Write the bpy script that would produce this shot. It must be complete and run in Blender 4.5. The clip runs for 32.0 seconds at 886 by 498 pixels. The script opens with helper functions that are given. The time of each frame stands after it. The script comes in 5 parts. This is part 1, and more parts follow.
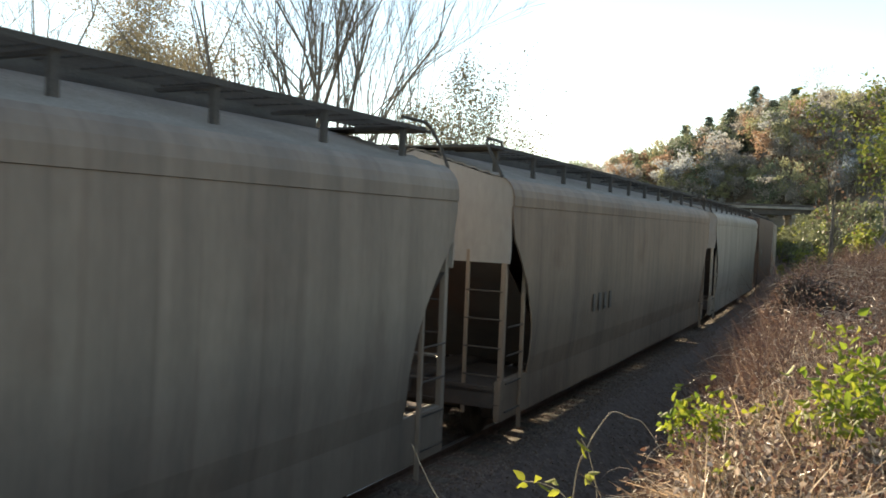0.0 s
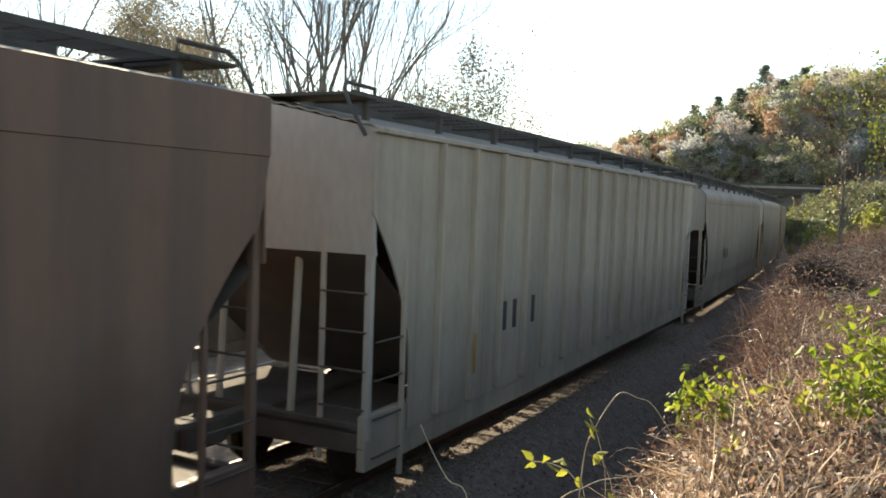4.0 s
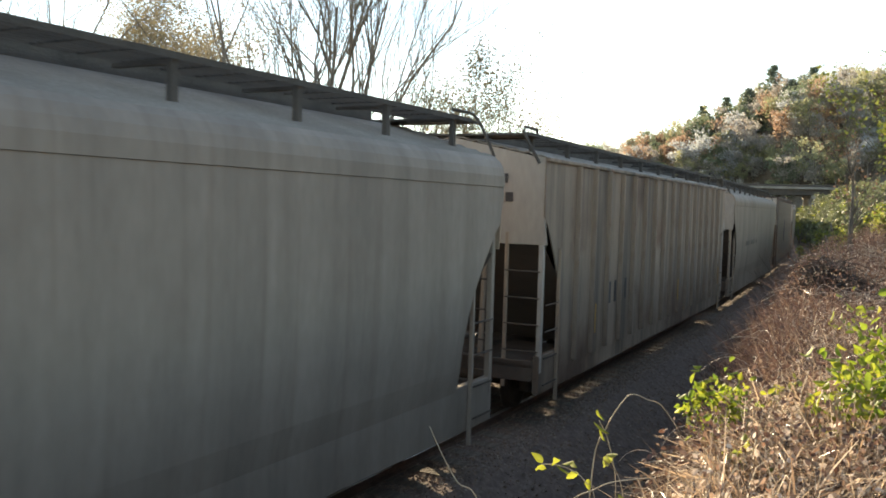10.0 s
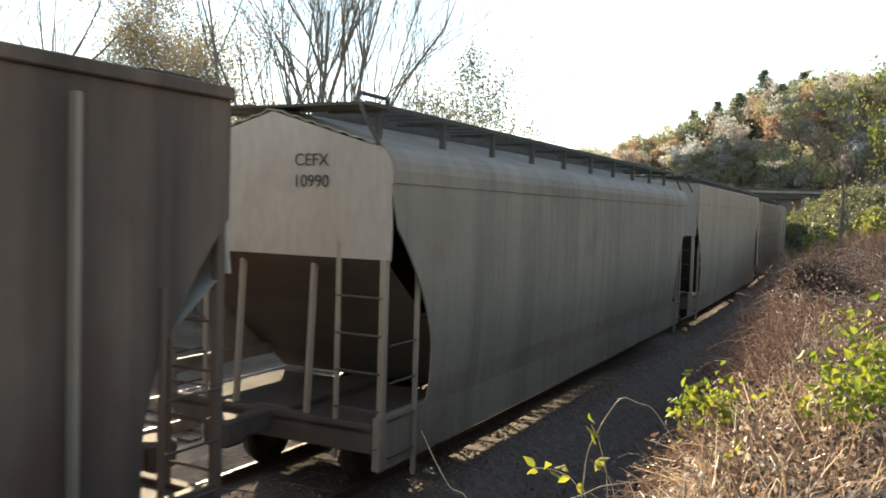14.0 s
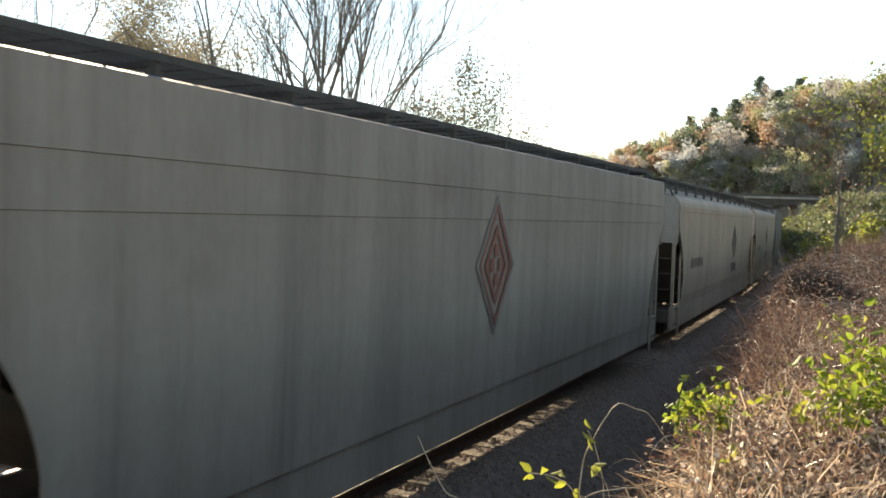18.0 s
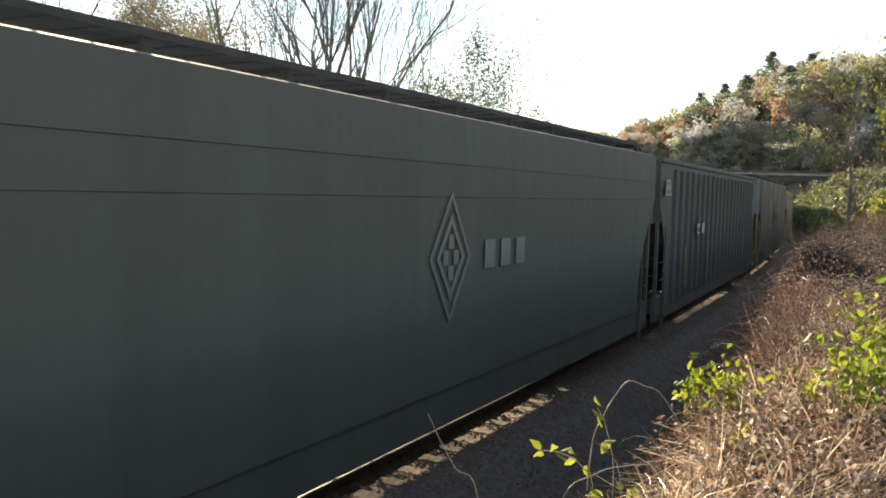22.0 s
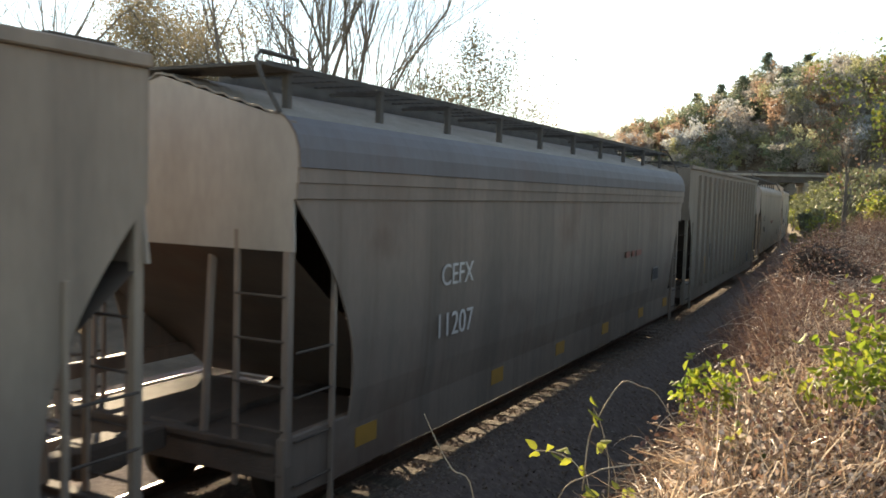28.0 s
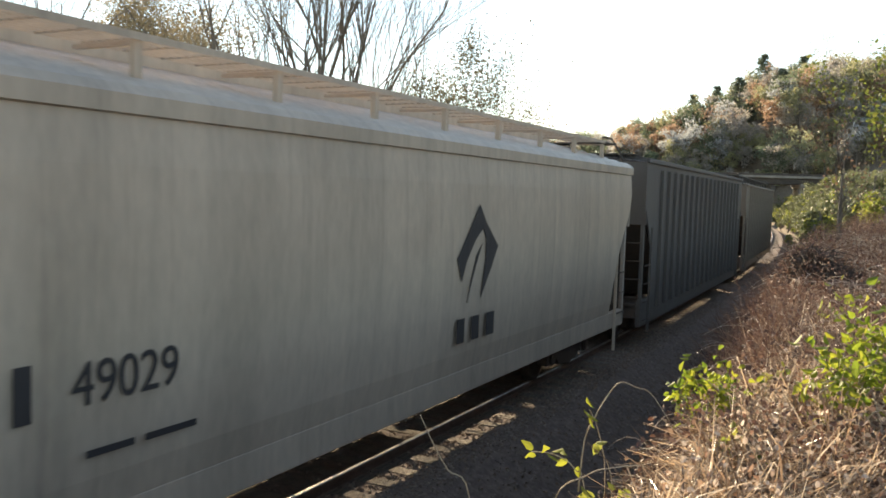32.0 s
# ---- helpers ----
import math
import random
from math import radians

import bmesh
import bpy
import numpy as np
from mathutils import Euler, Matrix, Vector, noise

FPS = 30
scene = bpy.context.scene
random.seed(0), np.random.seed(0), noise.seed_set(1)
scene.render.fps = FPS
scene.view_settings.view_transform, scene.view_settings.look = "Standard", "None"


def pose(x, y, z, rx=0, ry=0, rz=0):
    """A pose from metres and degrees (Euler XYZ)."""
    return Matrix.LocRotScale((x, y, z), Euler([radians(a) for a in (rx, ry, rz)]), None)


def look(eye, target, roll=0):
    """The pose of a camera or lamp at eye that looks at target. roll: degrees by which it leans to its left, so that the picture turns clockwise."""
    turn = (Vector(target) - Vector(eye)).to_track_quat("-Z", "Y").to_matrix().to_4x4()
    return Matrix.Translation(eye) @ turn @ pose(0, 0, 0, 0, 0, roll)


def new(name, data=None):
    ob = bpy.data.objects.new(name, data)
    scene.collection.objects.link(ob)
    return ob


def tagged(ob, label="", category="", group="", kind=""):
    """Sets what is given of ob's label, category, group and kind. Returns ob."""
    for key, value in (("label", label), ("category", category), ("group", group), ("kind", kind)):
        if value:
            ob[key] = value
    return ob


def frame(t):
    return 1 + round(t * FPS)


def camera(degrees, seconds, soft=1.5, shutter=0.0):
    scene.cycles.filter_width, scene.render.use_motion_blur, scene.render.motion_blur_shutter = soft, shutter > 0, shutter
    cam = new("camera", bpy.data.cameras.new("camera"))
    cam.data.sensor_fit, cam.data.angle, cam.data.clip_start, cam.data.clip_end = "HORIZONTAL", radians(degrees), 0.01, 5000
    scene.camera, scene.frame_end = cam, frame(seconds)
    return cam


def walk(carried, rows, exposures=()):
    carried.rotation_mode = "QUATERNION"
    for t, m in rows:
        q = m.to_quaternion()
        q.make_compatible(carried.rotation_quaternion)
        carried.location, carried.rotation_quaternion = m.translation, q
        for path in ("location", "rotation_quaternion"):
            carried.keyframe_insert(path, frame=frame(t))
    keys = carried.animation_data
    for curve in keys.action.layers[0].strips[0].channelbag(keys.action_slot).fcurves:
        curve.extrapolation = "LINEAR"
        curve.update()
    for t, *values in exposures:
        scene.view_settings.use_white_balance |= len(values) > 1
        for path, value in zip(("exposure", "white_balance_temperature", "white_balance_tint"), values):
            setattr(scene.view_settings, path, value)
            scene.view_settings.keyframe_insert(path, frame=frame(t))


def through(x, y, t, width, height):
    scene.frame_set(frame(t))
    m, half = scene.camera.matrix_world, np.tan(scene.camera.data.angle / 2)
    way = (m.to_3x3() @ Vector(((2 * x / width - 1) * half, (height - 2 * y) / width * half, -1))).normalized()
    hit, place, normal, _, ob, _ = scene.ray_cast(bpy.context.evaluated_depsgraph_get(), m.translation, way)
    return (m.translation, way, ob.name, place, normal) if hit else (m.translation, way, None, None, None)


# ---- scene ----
# The camera stands on a bank beside the track and only turns a little.
# World: z = 0 at the rail heads, the camera over the origin.
EYE = (0.0, 0.0, 3.28)
cam = camera(54.7, 32.0, soft=1.7, shutter=0.08)
PATH = [
    (0.0, 88.12, -2.25, -0.27),
    (0.5, 88.08, -2.24, -0.48),
    (1.0, 88.05, -2.24, -0.51),
    (1.5, 88.26, -2.21, -0.43),
    (2.0, 88.34, -2.16, -0.28),
    (2.5, 88.20, -2.11, 0.22),
    (3.0, 87.19, -1.93, 0.05),
    (3.5, 86.75, -1.99, 0.28),
    (5.5, 87.45, -2.00, -0.01),
    (6.0, 87.42, -1.92, -0.07),
    (6.5, 87.44, -1.94, 0.03),
    (7.0, 87.16, -1.96, 0.13),
    (7.5, 87.17, -1.95, -0.02),
    (8.0, 87.32, -1.92, 0.08),
    (8.5, 87.34, -1.90, -0.06),
    (9.0, 87.41, -1.80, 0.31),
    (9.5, 87.32, -1.73, 0.49),
    (10.0, 87.01, -1.66, 0.80),
    (10.5, 86.86, -1.63, 0.82),
    (11.0, 87.02, -1.62, 0.75),
    (11.5, 87.09, -1.54, 0.55),
    (12.0, 87.10, -1.57, -0.01),
    (12.5, 86.98, -1.62, 0.10),
    (13.0, 86.88, -1.71, 0.09),
    (13.5, 87.04, -1.72, 0.19),
    (14.0, 87.28, -1.71, 0.26),
    (14.5, 87.37, -1.64, 0.36),
    (16.5, 87.01, -1.94, 0.04),
    (17.0, 87.29, -1.85, 0.30),
    (17.5, 87.65, -1.90, 0.26),
    (18.0, 87.63, -1.82, 0.04),
    (18.5, 87.43, -1.81, 0.23),
    (19.0, 87.15, -1.82, 0.27),
    (19.5, 87.22, -1.86, 0.29),
    (20.0, 87.40, -1.88, 0.11),
    (20.5, 87.34, -1.81, 0.22),
    (21.0, 87.10, -1.71, 0.14),
    (21.5, 86.77, -1.69, 0.20),
    (22.0, 86.18, -1.53, 0.66),
    (22.5, 86.06, -1.77, 0.80),
    (23.0, 86.19, -1.79, 0.83),
    (23.5, 86.35, -1.74, 0.74),
    (24.0, 86.36, -1.70, 0.61),
    (24.5, 86.42, -1.71, 0.72),
    (25.0, 86.21, -1.69, 0.64),
    (25.5, 86.02, -1.72, 0.61),
    (27.5, 86.29, -1.61, 0.49),
    (28.0, 86.18, -1.67, 0.42),
    (28.5, 86.17, -1.62, 0.38),
    (29.0, 86.23, -1.62, 0.29),
    (29.5, 86.28, -1.81, -0.03),
    (30.0, 86.10, -1.81, 0.10),
    (30.5, 85.75, -1.81, -0.11),
    (31.0, 85.78, -1.83, 0.12),
    (31.5, 86.08, -1.78, 0.13),
    (32.0, 86.25, -1.78, 0.18),
]

walk(cam, [(t, pose(*EYE, rx, ry, rz)) for t, rx, ry, rz in PATH],
     exposures=[(0.0, 1.35, 8800, 8), (2.5, 1.4, 8800, 8), (3.5, 1.5, 8800, 8), (9.0, 1.65, 9000, 9), (20.0, 1.55, 9000, 9), (21.5, 1.45, 9100, 9), (23.0, 1.75, 9300, 9), (25.5, 1.7, 9300, 9), (28.0, 1.5, 9100, 11), (32.0, 1.45, 9100, 11)])

# ---- sky and sun ----
SUN_AZ, SUN_EL = -20.5, 19.5          # degrees clockwise from +y, and up
world = bpy.data.worlds.new("sky")
scene.world = world
world.use_nodes = True
wn = world.node_tree
sky = wn.nodes.new("ShaderNodeTexSky")
sky.sky_type, sky.sun_disc = "NISHITA", False
sky.sun_elevation, sky.sun_rotation = radians(SUN_EL), radians(SUN_AZ)
sky.air_density, sky.dust_density, sky.ozone_density = 0.8, 0.0, 1.0
wn.links.new(sky.outputs[0], wn.nodes["Background"].inputs[0])
wn.nodes["Background"].inputs[1].default_value = 0.125
lamp = bpy.data.lights.new("sun", "SUN")
lamp.energy, lamp.angle, lamp.color = 4.8, radians(0.55), (1.0, 0.93, 0.82)
sun = new("sun", lamp)
az, el = radians(SUN_AZ), radians(SUN_EL)
sun.matrix_world = look((0, 0, 60), (-math.sin(az) * math.cos(el), -math.cos(az) * math.cos(el), 60 - math.sin(el)))

# ---- the track's line: a wide curve that bends away behind the train ----
TH, BEND, OFF, SPEED = radians(27.95), 0.001363, 6.21, 14.382


def on_track(s, lat=0.0):
    """World x, y at s metres along the track from abreast of the camera, lat metres towards the camera; and the heading."""
    h = TH - BEND * s
    x = -OFF * math.cos(TH) + (math.cos(h) - math.cos(TH)) / BEND + lat * math.cos(h)
    y = OFF * math.sin(TH) - (math.sin(h) - math.sin(TH)) / BEND - lat * math.sin(h)
    return x, y, h


def sl_of(x, y):
    cx = -OFF * math.cos(TH) - math.cos(TH) / BEND
    cy = OFF * math.sin(TH) + math.sin(TH) / BEND
    h = math.atan2(cy - y, x - cx)
    return (TH - h) / BEND, math.hypot(x - cx, y - cy) - 1 / BEND


def at_az(az_deg, dist):
    return dist * math.sin(radians(az_deg)), dist * math.cos(radians(az_deg))


# ---- materials ----
def nodes_of(name):
    m = bpy.data.materials.new(name)
    m.use_nodes = True
    nt = m.node_tree
    return m, nt, nt.nodes["Principled BSDF"]


def node(nt, kind, **values):
    n = nt.nodes.new(kind)
    for k, v in values.items():
        if k in n.inputs:
            n.inputs[k].default_value = v
    return n


def mixed(nt, fac, a, b):
    """A colour mix; fac, a and b are sockets or values."""
    n = nt.nodes.new("ShaderNodeMix")
    n.data_type = "RGBA"
    for sock, v in ((n.inputs[0], fac), (n.inputs[6], a), (n.inputs[7], b)):
        if isinstance(v, bpy.types.NodeSocket):
            nt.links.new(v, sock)
        elif isinstance(v, tuple):
            sock.default_value = (*v[:3], 1)
        else:
            sock.default_value = v
    return n.outputs[2]


def noise_of(nt, scale, stretch=(1, 1, 1), detail=4.0, lo=0.35, hi=0.65, coord="Object"):
    tc = nt.nodes.new("ShaderNodeTexCoord")
    mp = nt.nodes.new("ShaderNodeMapping")
    mp.inputs["Scale"].default_value = stretch
    nz = node(nt, "ShaderNodeTexNoise", Scale=scale, Detail=detail)
    mr = node(nt, "ShaderNodeMapRange", **{"From Min": lo, "From Max": hi})
    nt.links.new(tc.outputs[coord], mp.inputs[0])
    nt.links.new(mp.outputs[0], nz.inputs[0])
    nt.links.new(nz.outputs[0], mr.inputs[0])
    return mr.outputs[0]


def bumped(nt, bsdf, height, strength=0.3, dist=0.02):
    b = node(nt, "ShaderNodeBump", Strength=strength, Distance=dist)
    nt.links.new(height, b.inputs["Height"])
    nt.links.new(b.outputs[0], bsdf.inputs["Normal"])


def surface(name, c1, c2, c3=None, scale=3.0, rough=0.8, metal=0.0, bump=0.3, dist=0.02, stretch=(1, 1, 1), fine=40.0):
    m, nt, p = nodes_of(name)
    col = mixed(nt, noise_of(nt, scale, stretch), c1, c2)
    small = noise_of(nt, fine, stretch)
    col = mixed(nt, small, col, mixed(nt, 0.5, col, c3 or c2))
    nt.links.new(col, p.inputs["Base Color"])
    p.inputs["Roughness"].default_value, p.inputs["Metallic"].default_value = rough, metal
    bumped(nt, p, small, bump, dist)
    return m


def leafy(name, cols, through=0.45, rough=0.55):
    """Leaves: a colour of its own for every leaf, and light that shines through."""
    m, nt, p = nodes_of(name)
    g = nt.nodes.new("ShaderNodeNewGeometry")
    ramp = nt.nodes.new("ShaderNodeValToRGB")
    el_ = ramp.color_ramp.elements
    while len(el_) < len(cols):
        el_.new(0.5)
    for i, c in enumerate(cols):
        el_[i].position, el_[i].color = i / max(1, len(cols) - 1), (*c, 1)
    nt.links.new(g.outputs["Random Per Island"], ramp.inputs[0])
    nt.links.new(ramp.outputs[0], p.inputs["Base Color"])
    p.inputs["Roughness"].default_value = rough
    t = nt.nodes.new("ShaderNodeBsdfTranslucent")
    nt.links.new(ramp.outputs[0], t.inputs[0])
    mx = nt.nodes.new("ShaderNodeMixShader")
    mx.inputs[0].default_value = through
    nt.links.new(p.outputs[0], mx.inputs[1])
    nt.links.new(t.outputs[0], mx.inputs[2])
    nt.links.new(mx.outputs[0], nt.nodes["Material Output"].inputs[0])
    return m


def car_paint(name, base, grime=(0.06, 0.05, 0.042), rust=(0.13, 0.055, 0.03), dirt=0.55, rusty=0.25, rough=0.6, low=0.42, wide=2.6):
    """Weathered freight-car paint: vertical grime streaks, blotches of rust, a dusty film."""
    m, nt, p = nodes_of(name)
    base = (base[0] * 1.06, base[1], base[2] * 0.99)
    streak = noise_of(nt, 1.0, (wide, 1.0, 0.16), 5.0, low, low + 0.26)
    blotch = noise_of(nt, 0.7, (1, 1, 1), 5.0, 0.60 - 0.1 * rusty, 0.80 - 0.1 * rusty)
    fine = noise_of(nt, 14.0, (1, 1, 0.35), 6.0, 0.3, 0.7)
    d = nt.nodes.new("ShaderNodeMath")
    d.operation = "MULTIPLY"
    nt.links.new(streak, d.inputs[0])
    d.inputs[1].default_value = dirt * (1.0 if wide < 2 or rusty > 0.45 else 0.62)
    col = mixed(nt, d.outputs[0], base, grime)
    r = nt.nodes.new("ShaderNodeMath")
    r.operation = "MULTIPLY"
    nt.links.new(blotch, r.inputs[0])
    r.inputs[1].default_value = min(1.0, rusty * 2)
    col = mixed(nt, r.outputs[0], col, rust)
    f = nt.nodes.new("ShaderNodeMath")
    f.operation = "MULTIPLY"
    nt.links.new(fine, f.inputs[0])
    f.inputs[1].default_value = 0.16
    col = mixed(nt, f.outputs[0], col, grime)
    w = nt.nodes.new("ShaderNodeMath")
    w.operation = "MULTIPLY"
    nt.links.new(noise_of(nt, 0.33, (1, 1, 1.6), 3.0, 0.38, 0.66), w.inputs[0])
    w.inputs[1].default_value = 0.45 * dirt
    col = mixed(nt, w.outputs[0], col, grime)
    runs = noise_of(nt, 1.0, (9.0, 1.0, 0.22), 3.0, 0.56, 0.72)
    w = nt.nodes.new("ShaderNodeMath")
    w.operation = "MULTIPLY"
    nt.links.new(runs, w.inputs[0])
    w.inputs[1].default_value = 0.10 + 0.5 * rusty
    col = mixed(nt, w.outputs[0], col, mixed(nt, 0.5, rust, grime))
    nt.links.new(col, p.inputs["Base Color"])
    p.inputs["Roughness"].default_value = rough
    bumped(nt, p, noise_of(nt, 2.2, (1, 1, 0.6), 3.0), 0.25, 0.02)
    return m


M_GROUND = surface("dry_ground", (0.19, 0.145, 0.10), (0.28, 0.22, 0.155), (0.10, 0.075, 0.055), 1.6, 0.95, 0, 0.6, 0.05)
M_BALLAST = surface("ballast_bed", (0.15, 0.108, 0.09), (0.245, 0.18, 0.15), (0.09, 0.062, 0.052), 9.0, 0.95, 0, 0.35, 0.015, fine=30.0)
M_TIE = surface("creosoted_tie", (0.15, 0.12, 0.095), (0.27, 0.22, 0.175), (0.08, 0.062, 0.05), 3.0, 0.9, 0, 0.6, 0.01, (1.0, 6.0, 1.0))
M_RAIL = surface("rail_side", (0.10, 0.06, 0.04), (0.17, 0.10, 0.07), None, 6.0, 0.7, 0.3, 0.3)
M_RAILTOP = surface("rail_head", (0.30, 0.29, 0.28), (0.42, 0.40, 0.38), None, 6.0, 0.4, 1.0, 0.05)
M_STONE = leafy("ballast_stone", [(0.12, 0.088, 0.072), (0.20, 0.15, 0.12), (0.31, 0.25, 0.20), (0.17, 0.11, 0.085), (0.25, 0.17, 0.12)], 0.0, 0.9)
M_UNDER = surface("underframe_black", (0.06, 0.05, 0.043), (0.10, 0.08, 0.066), (0.09, 0.05, 0.03), 2.5, 0.8, 0.0, 0.3)
M_WHEEL = surface("wheel_steel", (0.06, 0.045, 0.035), (0.11, 0.08, 0.06), None, 4.0, 0.6, 0.5, 0.2)
M_ROOF = surface("galvanised_roof", (0.22, 0.19, 0.16), (0.31, 0.275, 0.235), (0.15, 0.125, 0.10), 1.4, 0.75, 0.0, 0.10, 0.004)
M_GRATE = surface("walkway_grating", (0.05, 0.046, 0.042), (0.085, 0.078, 0.07), None, 3.0, 0.85, 0.0, 0.5, 0.01)
M_BARK = surface("bark", (0.16, 0.14, 0.12), (0.27, 0.24, 0.21), (0.09, 0.078, 0.066), 6.0, 0.9, 0, 0.6, 0.02, (1, 1, 0.25))
M_CONC = surface("weathered_concrete", (0.24, 0.225, 0.20), (0.36, 0.34, 0.31), (0.13, 0.12, 0.11), 0.7, 0.9, 0, 0.3)
M_STEEL = surface("dark_bridge_steel", (0.05, 0.045, 0.042), (0.09, 0.075, 0.065), None, 1.0, 0.75, 0.1, 0.3)
M_YELLOW = car_paint("yellow_mark", (0.46, 0.25, 0.04), dirt=0.4, rusty=0.1)
M_WHITE = car_paint("white_mark", (0.62, 0.62, 0.60), dirt=0.4, rusty=0.05)
M_BLACK = car_paint("black_mark", (0.03, 0.03, 0.035), dirt=0.3, rusty=0.05)
M_FADED = car_paint("faded_mark", (0.27, 0.27, 0.25), dirt=0.6, rusty=0.05)
M_FAINT = car_paint("worn_dark_mark", (0.17, 0.145, 0.12), dirt=0.6, rusty=0.05)
M_RED = car_paint("red_mark", (0.27, 0.10, 0.075), dirt=0.4, rusty=0.05)
M_BLUE = car_paint("navy_mark", (0.022, 0.024, 0.038), dirt=0.3, rusty=0.05)
M_GRAFFITI = car_paint("pale_sprayed_paint", (0.30, 0.36, 0.34), dirt=0.4, rusty=0.05)


# ---- mesh helpers ----
def mesh_of(name, verts, faces, smooth=False):
    me = bpy.data.meshes.new(name)
    me.from_pydata([tuple(map(float, v)) for v in verts], [], faces)
    me.update()
    if smooth:
        me.polygons.foreach_set("use_smooth", [True] * len(me.polygons))
    return me


def part(name, me, material, parent=None, label="", m=None):
    ob = new(name, me)
    if not me.materials:
        me.materials.append(material)
    slot = ob.material_slots[0]
    slot.link = "OBJECT"
    slot.material = material
    if parent is not None:
        ob.parent = parent
    if m is not None:
        ob.matrix_basis = m
    if label:
        ob["label"] = label
    return ob


def empty(name, m=None):
    ob = new(name)
    if m is not None:
        ob.matrix_basis = m
    return ob


class Geo:
    """Vertices and faces of one mesh, gathered piece by piece."""

    def __init__(self):
        self.v, self.f = [], []

    def add(self, verts, faces):
        n = len(self.v)
        self.v += [tuple(p) for p in verts]
        self.f += [tuple(i + n for i in q) for q in faces]
        return self

    def box(self, x0, y0, z0, x1, y1, z1, b=0.0):
        """A box, its upright edges and rims eased by b."""
        if b <= 0:
            c = [(x, y, z) for z in (z0, z1) for x, y in ((x0, y0), (x1, y0), (x1, y1), (x0, y1))]
            return self.add(c, [(3, 2, 1, 0), (4, 5, 6, 7)] + [(i, (i + 1) % 4, 4 + (i + 1) % 4, 4 + i) for i in range(4)])
        rings = []
        for z, e in ((z0, b), (z0 + b, 0), (z1 - b, 0), (z1, b)):
            xa, xb, ya, yb = x0 + e, x1 - e, y0 + e, y1 - e
            rings.append([(xa + b, ya, z), (xb - b, ya, z), (xb, ya + b, z), (xb, yb - b, z),
                          (xb - b, yb, z), (xa + b, yb, z), (xa, yb - b, z), (xa, ya + b, z)])
        return self.rings(rings)

    def rings(self, rings, caps=True):
        n = len(rings[0])
        v = [p for r in rings for p in r]
        f = [(k * n + i, k * n + (i + 1) % n, (k + 1) * n + (i + 1) % n, (k + 1) * n + i)
             for k in range(len(rings) - 1) for i in range(n)]
        if caps:
            f += [tuple(range(n))[::-1], tuple((len(rings) - 1) * n + i for i in range(n))]
        return self.add(v, f)

    def tube(self, pts, radii, sides=6):
        """A round bar along points, tapering by radii."""
        if not hasattr(radii, "__len__"):
            radii = [radii] * len(pts)
        rings = []
        for i, p in enumerate(pts):
            a, b = Vector(pts[max(0, i - 1)]), Vector(pts[min(len(pts) - 1, i + 1)])
            d = (b - a).normalized()
            u = d.cross(Vector((0.3, 0.1, 1)) if abs(d.z) < 0.9 else Vector((1, 0, 0))).normalized()
            w = d.cross(u)
            rings.append([tuple(Vector(p) + (u * math.cos(q) + w * math.sin(q)) * radii[i])
                          for q in (2 * math.pi * k / sides for k in range(sides))])
        return self.rings(rings)

    def slab(self, grid, off):
        """A sheet from a grid of points, thickened by the vector off."""
        h, w = len(grid), len(grid[0])
        a = [p for r in grid for p in r]
        b = [tuple(np.add(p, off)) for p in a]
        n = h * w
        f = []
        for i in range(h - 1):
            for j in range(w - 1):
                q = (i * w + j, i * w + j + 1, (i + 1) * w + j + 1, (i + 1) * w + j)
                f += [q, tuple(k + n for k in q[::-1])]
        rim = [j for j in range(w)] + [i * w + w - 1 for i in range(1, h)] + \
              [(h - 1) * w + j for j in range(w - 2, -1, -1)] + [i * w for i in range(h - 2, 0, -1)]
        for k in range(len(rim)):
            p, q = rim[k], rim[(k + 1) % len(rim)]
            f.append((q, p, p + n, q + n))
        return self.add(a + b, f)

    def lathe(self, profile, axis_y=True, sides=20):
        """Turned about y: profile of (y, r)."""
        return self.rings([[(r * math.cos(2 * math.pi * k / sides), y, r * math.sin(2 * math.pi * k / sides))
                            for k in range(sides)] for y, r in profile])

    def mesh(self, name, smooth=False):
        return mesh_of(name, self.v, self.f, smooth)


def smooth01(u):
    u = min(1.0, max(0.0, u))
    return u * u * (3 - 2 * u)

# ---- the land ----
# the hill's crest: bearing in degrees, height in metres
RIDGE_AT = (-40, 3, 7, 11, 13.5, 15.5, 18, 20, 23, 26, 32, 60, 120)
RIDGE_UP = (0, 2, 12, 13, 13, 19, 21, 22, 24, 24.5, 26, 28, 20)


def hill(x, y):
    d = math.hypot(x, y)
    bearing = math.degrees(math.atan2(x, y))
    crest = float(np.interp(bearing, RIDGE_AT, RIDGE_UP))
    z = crest * smooth01((d - 150) / 100) * (1 - 0.6 * smooth01((d - 300) / 120))
    z += 16 * math.exp(-((x + 10) / 260) ** 2 - ((y - 480) / 120) ** 2)
    return z + 24 * smooth01((d - 520) / 500)


